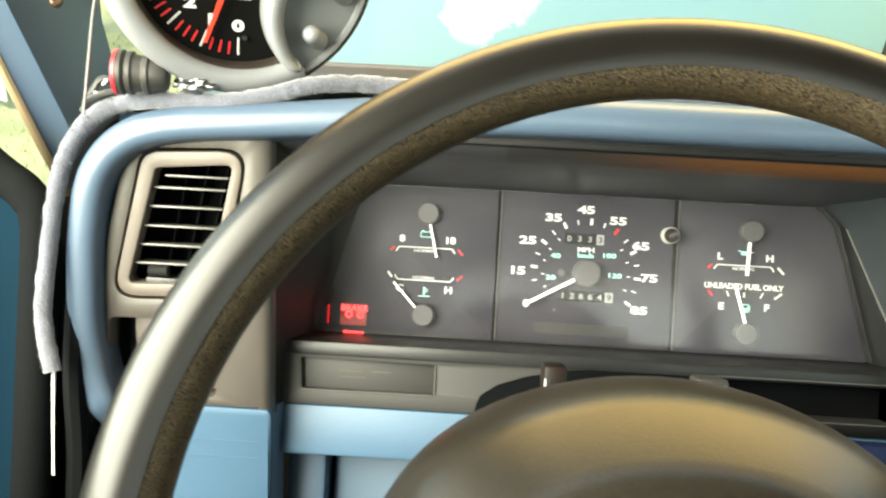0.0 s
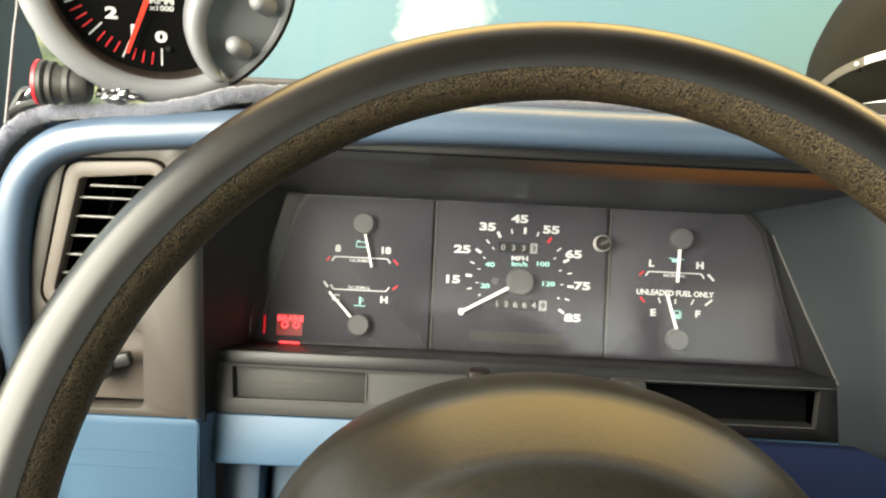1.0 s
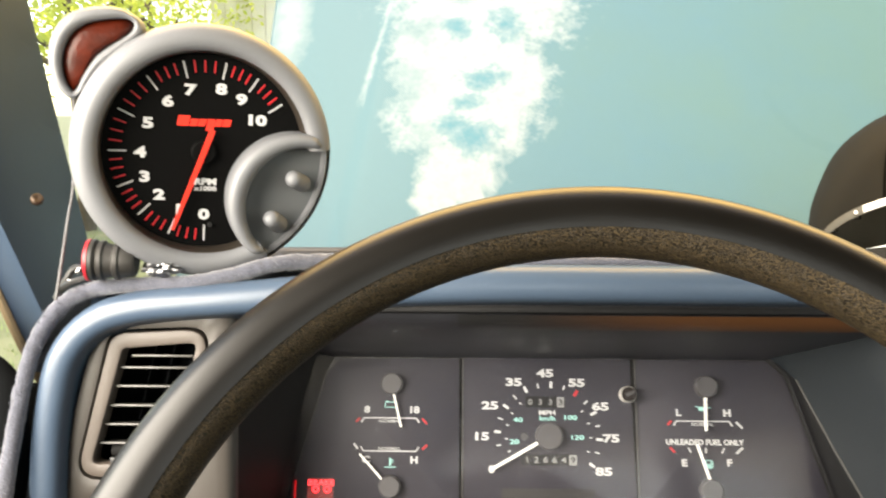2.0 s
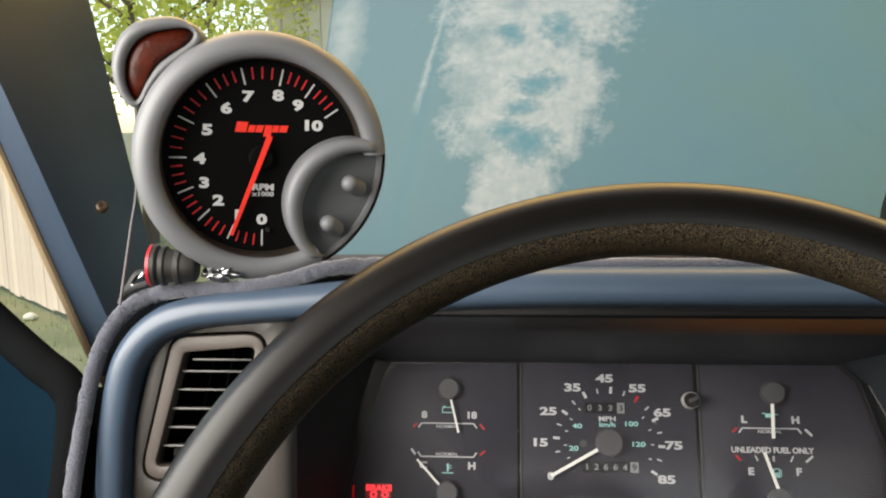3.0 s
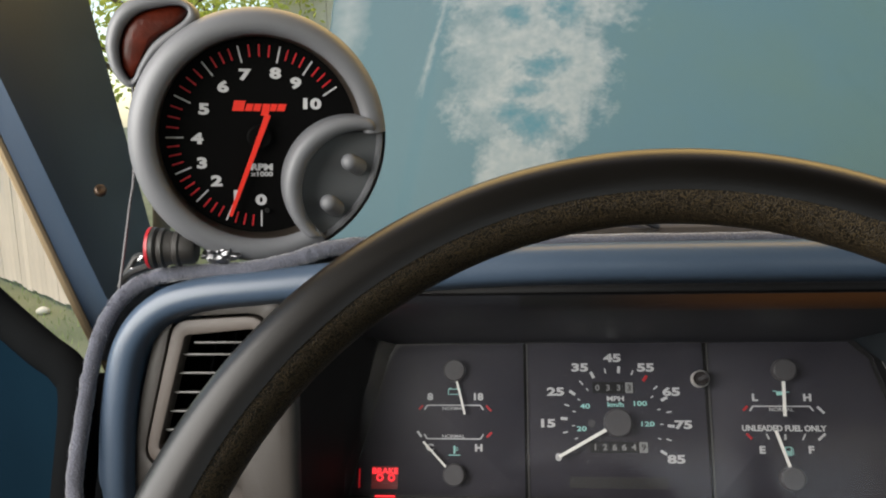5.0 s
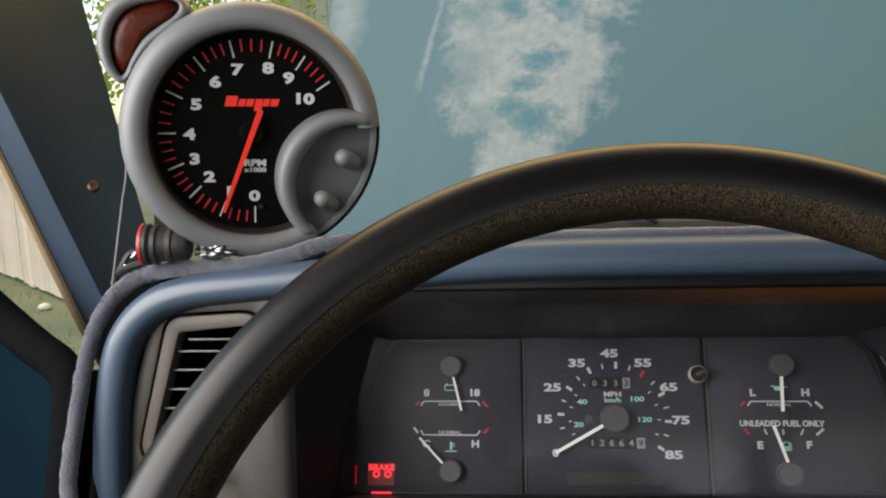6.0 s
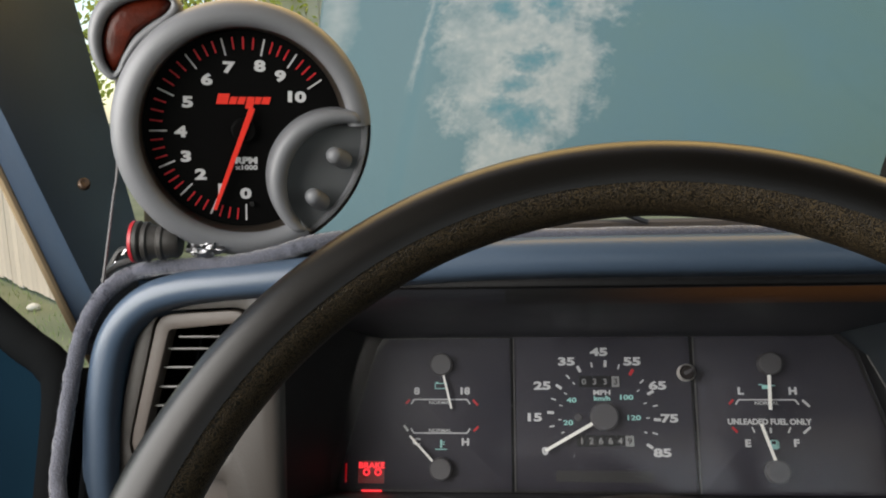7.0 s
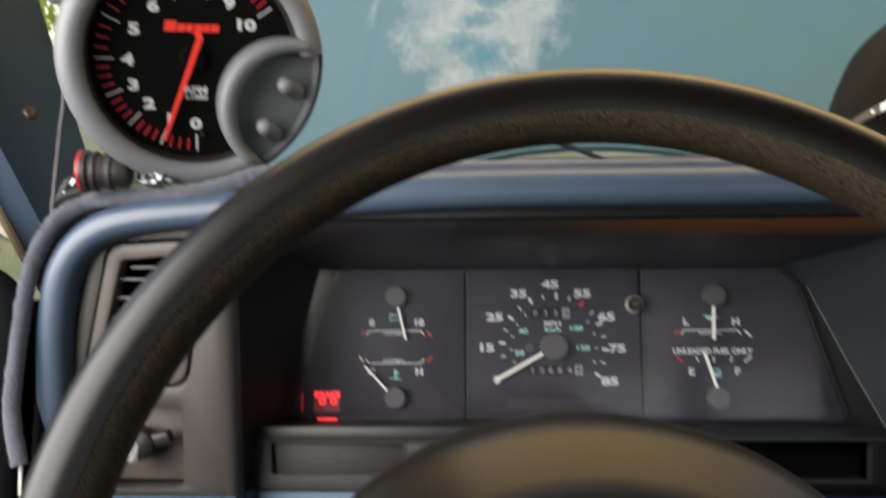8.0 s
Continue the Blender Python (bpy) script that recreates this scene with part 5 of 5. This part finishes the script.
# the plush nap standing off the rolled edge
fuzz_rng = random.Random(11)
strands = []
for k in range(9000):
    i = fuzz_rng.randrange(1, int(n_edge * 0.86))
    p, q = edge[i], edge[i + 1]
    d = (q - p).normalized()
    out = Vector([fuzz_rng.gauss(0, 1) for _ in range(3)])
    out = (out - d * out.dot(d)).normalized()
    base = p.lerp(q, fuzz_rng.random()) + out * (0.0041 if i < n_edge * 0.72 else 0.0030)
    tip = base + (out + Vector([fuzz_rng.uniform(-0.7, 0.7) for _ in range(3)])) * fuzz_rng.uniform(0.0003, 0.0010)
    w_ = d * 0.00022
    strands.append((base - w_, base + w_, tip))
me = bpy.data.meshes.new("nap")
me.from_pydata([v for f in strands for v in f], [], [(3 * k, 3 * k + 1, 3 * k + 2) for k in range(len(strands))])
me.materials.append(PLUSH)
nap = new("nap", me)
nap.parent = mat_
tagged(nap, "short fuzzy grey nap", kind="stuff")
cover = []
for p in edge[8 * 5:]:
    cover.append([(p.x, p.y + 0.002, p.z), (p.x, p.y + 0.06, p.z + 0.0055), (p.x, 0.12, p.z + 0.0185), (p.x, 0.30, p.z + 0.0365)])
part("mat_sheet", loft(cover), PLUSH, mat_)
cord = thing("mat_cord", "thin white cord hanging from the mat's end", "cord")
part("cord", tube(smooth_path([(-0.2895, -0.113, -0.062), (-0.2885, -0.113, -0.085), (-0.2865, -0.113, -0.118)]), lambda s: 0.0009 * (1 - 0.45 * s), 8), CREAM, cord)
wire = single("wire", tube(smooth_path([(-0.276, -0.132, 0.19), (-0.2705, -0.131, 0.135), (-0.2715, -0.13, 0.112), (-0.274, -0.128, 0.068)]), 0.0009, 6), HUBCAP, "thin grey wire running down to the dash", "wire")
torch = thing("socket_adapter", "black ribbed socket adapter with red end ring lying on the mat", "adapter")
TM = Matrix.Translation((-0.2445, -0.128, 0.0898)) @ pose(0, 0, 0, 0, 90, 8)
part("barrel", moved(lathe([(0.0, 0.0115), (0.0072, 0.0115), (0.0085, 0.010), (0.0088, 0.004), (0.0100, 0.003), (0.0100, 0.001), (0.0088, 0.0), (0.0095, -0.004), (0.0108, -0.005), (0.0108, -0.007), (0.0095, -0.008), (0.0112, -0.0095), (0.0112, -0.0115), (0.0, -0.0115)], 28), TM), material("dusty_black_plastic", (0.026, 0.024, 0.022), 0.5, grain=0.3, grain_scale=600, wear=0.4, wear_scale=80), torch, "dusty black ribbed barrel")
part("end_ring", moved(lathe([(0.0, -0.0142), (0.0095, -0.0142), (0.0112, -0.0135), (0.0114, -0.0118), (0.0, -0.0118)], 28), TM), REDPLASTIC, torch, "red end ring")
foil = bmesh.new()
bmesh.ops.create_icosphere(foil, subdivisions=4, radius=1)
for v in foil.verts:
    v.co *= 1 + 0.40 * noise.noise(v.co * 2.6) + 0.16 * noise.noise(v.co * 6)
    v.co = Vector((v.co.x * 0.0100, v.co.y * 0.005, v.co.z * 0.0046))
part("foil_tip", moved(foil, Matrix.Translation((-0.2205, -0.124, 0.0868))), FOIL, torch, "crumpled shiny metal tip", angle=25)
for k, pts in enumerate(([(-0.262, -0.12, 0.085), (-0.27, -0.118, 0.088), (-0.276, -0.115, 0.082), (-0.283, -0.11, 0.072)], [(-0.262, -0.12, 0.082), (-0.272, -0.119, 0.079), (-0.281, -0.112, 0.076)])):
    part("lead", tube(smooth_path(pts), 0.002, 8), BLACK, torch)

for x, y, z in ((-0.2665, -0.122, 0.0855), (-0.2735, -0.118, 0.0795)):
    part("contact", moved(box(-0.0008, 0.0008, -0.0008, 0.0008, -0.0022, 0.0022, 0.0003), pose(x, y, z, 20, 35, 10)), CHROME, torch, "small bright metal contact")

# black cap lying on the mat, its back opening towards the driver
CAP = pose(0.2836, 0.0138, 0.1288, 8, 0, -28) @ Matrix.Diagonal((0.8, 0.8, 0.832, 1))
cap = thing("baseball_cap", "black cloth cap with open back and pale strap", "cap", m=DASH @ CAP)
secs = []
for i in range(29):
    el = radians(90 * i / 28)
    wide, high = math.cos(el) ** 0.75, 0.125 * math.sin(el)
    secs.append([(0.112 * wide * math.cos(2 * math.pi * k / 112), 0.125 * wide * math.sin(2 * math.pi * k / 112), high) for k in range(112)])
secs.insert(0, [(x, y, -0.034) for x, y, _ in secs[0]])
dome = loft(secs, True)
for v in dome.verts:
    dent = noise.noise(v.co * 26 + Vector((3, 1, 7)))
    v.co += v.co.normalized() * 0.0022 * dent * max(0.0, min(1.0, v.co.z / 0.05))
gone = [f for f in dome.faces if f.calc_center_median().y < -0.05 and (f.calc_center_median().x / 0.099) ** 2 + (f.calc_center_median().z / 0.0415) ** 2 < 1]
bmesh.ops.delete(dome, geom=gone, context="FACES")
bmesh.ops.solidify(dome, geom=list(dome.faces), thickness=0.003)
part("crown", dome, CLOTH, cap, "black cloth crown", angle=70)
lining = loft([[(0.106 * math.cos(radians(el)) ** 0.75 * math.cos(radians(a)), 0.118 * math.cos(radians(el)) ** 0.75 * math.sin(radians(a)) * (1.0 if a < 181 else 0.55), 0.117 * math.sin(radians(el))) for a in range(-36, 217, 12)] for el in (0, 15, 30, 45, 60, 75, 89)])
part("lining", lining, LINING, cap, "brown-grey inner lining")


def along_arch(a0, a1, half, out, step=4):
    """A flat band following the arched back opening between two angles."""
    rows = []
    for a in range(a0, a1 + 1, step):
        q = math.sin(radians(a)) ** 0.8
        x, y, z = 0.098 * math.cos(radians(a)), -0.072 - 0.058 * q - out, 0.041 * q - 0.002
        rows.append([(x, y - 0.0012, z - half), (x, y - 0.0022, z), (x, y - 0.0012, z + half), (x, y + 0.0012, z + half), (x, y + 0.0012, z - half)])
    return loft(rows, True, True)


part("strap", along_arch(8, 172, 0.0033, 0.0), STRAP, cap, "grey-brown adjusting strap")
part("peg_strip", along_arch(100, 127, 0.0027, 0.0022, 3), CREAM, cap, "off-white peg strip")
part("clasp", along_arch(60, 110, 0.0048, 0.0034, 5), CREAM, cap, "off-white plastic clasp")
q = math.sin(radians(131)) ** 0.8
part("rivet", moved(lathe([(0.0, 0.0012), (0.0012, 0.0009), (0.0016, 0.0)], 12), pose(0.098 * math.cos(radians(131)), -0.0742 - 0.058 * q, 0.041 * q - 0.002, 90, 0, 0)), CREAM, cap)
part("care_tag", tube(smooth_path([(-0.034, -0.139, 0.034), (-0.029, -0.141, 0.025), (-0.022, -0.141, 0.020), (-0.008, -0.140, 0.018)]), 0.0004, 6), CREAM, cap)
# pale strip added low in the cap's back opening
part("pale_strip", loft([[(0.094 * math.cos(radians(a)), 0.06 * math.sin(radians(a)) - 0.02, 0.0055 + k * 0.0028 * min(1.0, (a - 228) / 25)) for a in range(230, 351, 6)] for k in (0, 1)]), CREAM, cap, "pale strip inside the cap's back")
part("hem", loft([[(0.0945 * math.cos(radians(a)), 0.0605 * math.sin(radians(a)) - 0.02, z) for a in range(184, 357, 6)] for z in (-0.034, 0.0055)]), HEM, cap, "brown-grey hem")
for a in (66, 114):
    b_ = radians(180 + a)
    pts = []
    for i in range(12):
        el = radians(18 + 70 * i / 11)
        pts.append((0.1124 * math.cos(el) ** 0.75 * math.cos(b_), 0.1254 * math.cos(el) ** 0.75 * math.sin(b_), 0.1254 * math.sin(el)))
    part("seam", tube(pts, 0.0009, 6), SEAM, cap)
part("brim", loft([[(0.1 * math.cos(radians(a)) * s, 0.09 + 0.13 * math.sin(radians(a)) * s, 0.004 - 0.01 * s) for a in range(0, 181, 12)] for s in (0.9, 1.0)]), CLOTH, cap)

# ---- driver's door and window edge ----
door = thing("driver_door", "deep blue door panel with black window seal", "door")
DP = [(-0.420, -0.115, 0.112), (-0.362, -0.1, 0.058), (-0.329, -0.1, 0.030), (-0.315, -0.1, 0.016), (-0.312, -0.1, -0.05), (-0.310, -0.1, -0.3)]
sec0 = [Vector(p) for p in DP]
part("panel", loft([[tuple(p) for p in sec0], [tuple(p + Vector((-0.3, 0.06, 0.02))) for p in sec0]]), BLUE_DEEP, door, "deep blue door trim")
seal_path = smooth_path([(-0.42, -0.12, 0.115), (-0.364, -0.098, 0.062), (-0.335, -0.095, 0.039), (-0.318, -0.095, 0.027), (-0.310, -0.095, 0.01), (-0.3085, -0.095, -0.05), (-0.307, -0.095, -0.15), (-0.306, -0.095, -0.3)], 8)
part("window_seal", tube(seal_path, 0.0105, 12), RUBBER, door, "thick black rubber seal")
part("kick_panel", box(-0.345, -0.262, -0.03, 0.0, -0.4, 0.03), RUBBER, door)
strip = thing("weatherstrip", "tan weatherstrip along the door window edge", "weatherstrip")
part("strip", tube(smooth_path([(-0.3299, -0.0124, 0.024), (-0.3382, -0.042, 0.0572), (-0.3573, -0.1353, 0.1648), (-0.3665, -0.1977, 0.2319), (-0.3985, -0.3562, 0.4151)], 8), 0.003, 8), SEAL, strip)
part("screw", moved(lathe([(0.0, 0.0004), (0.0008, 0.0008), (0.0024, 0.001), (0.0034, 0.0002), (0.0036, -0.002)], 20), Matrix.Translation((-0.3010, -0.109, 0.1297)) @ panel(0, 0, 0, -10) @ pose(0, 0, 0, 0, 35, 0)), material("rusty_screw", (0.07, 0.045, 0.03), 0.5, metal=0.6, wear=0.4), pillar, "small rusty cross-head screw")
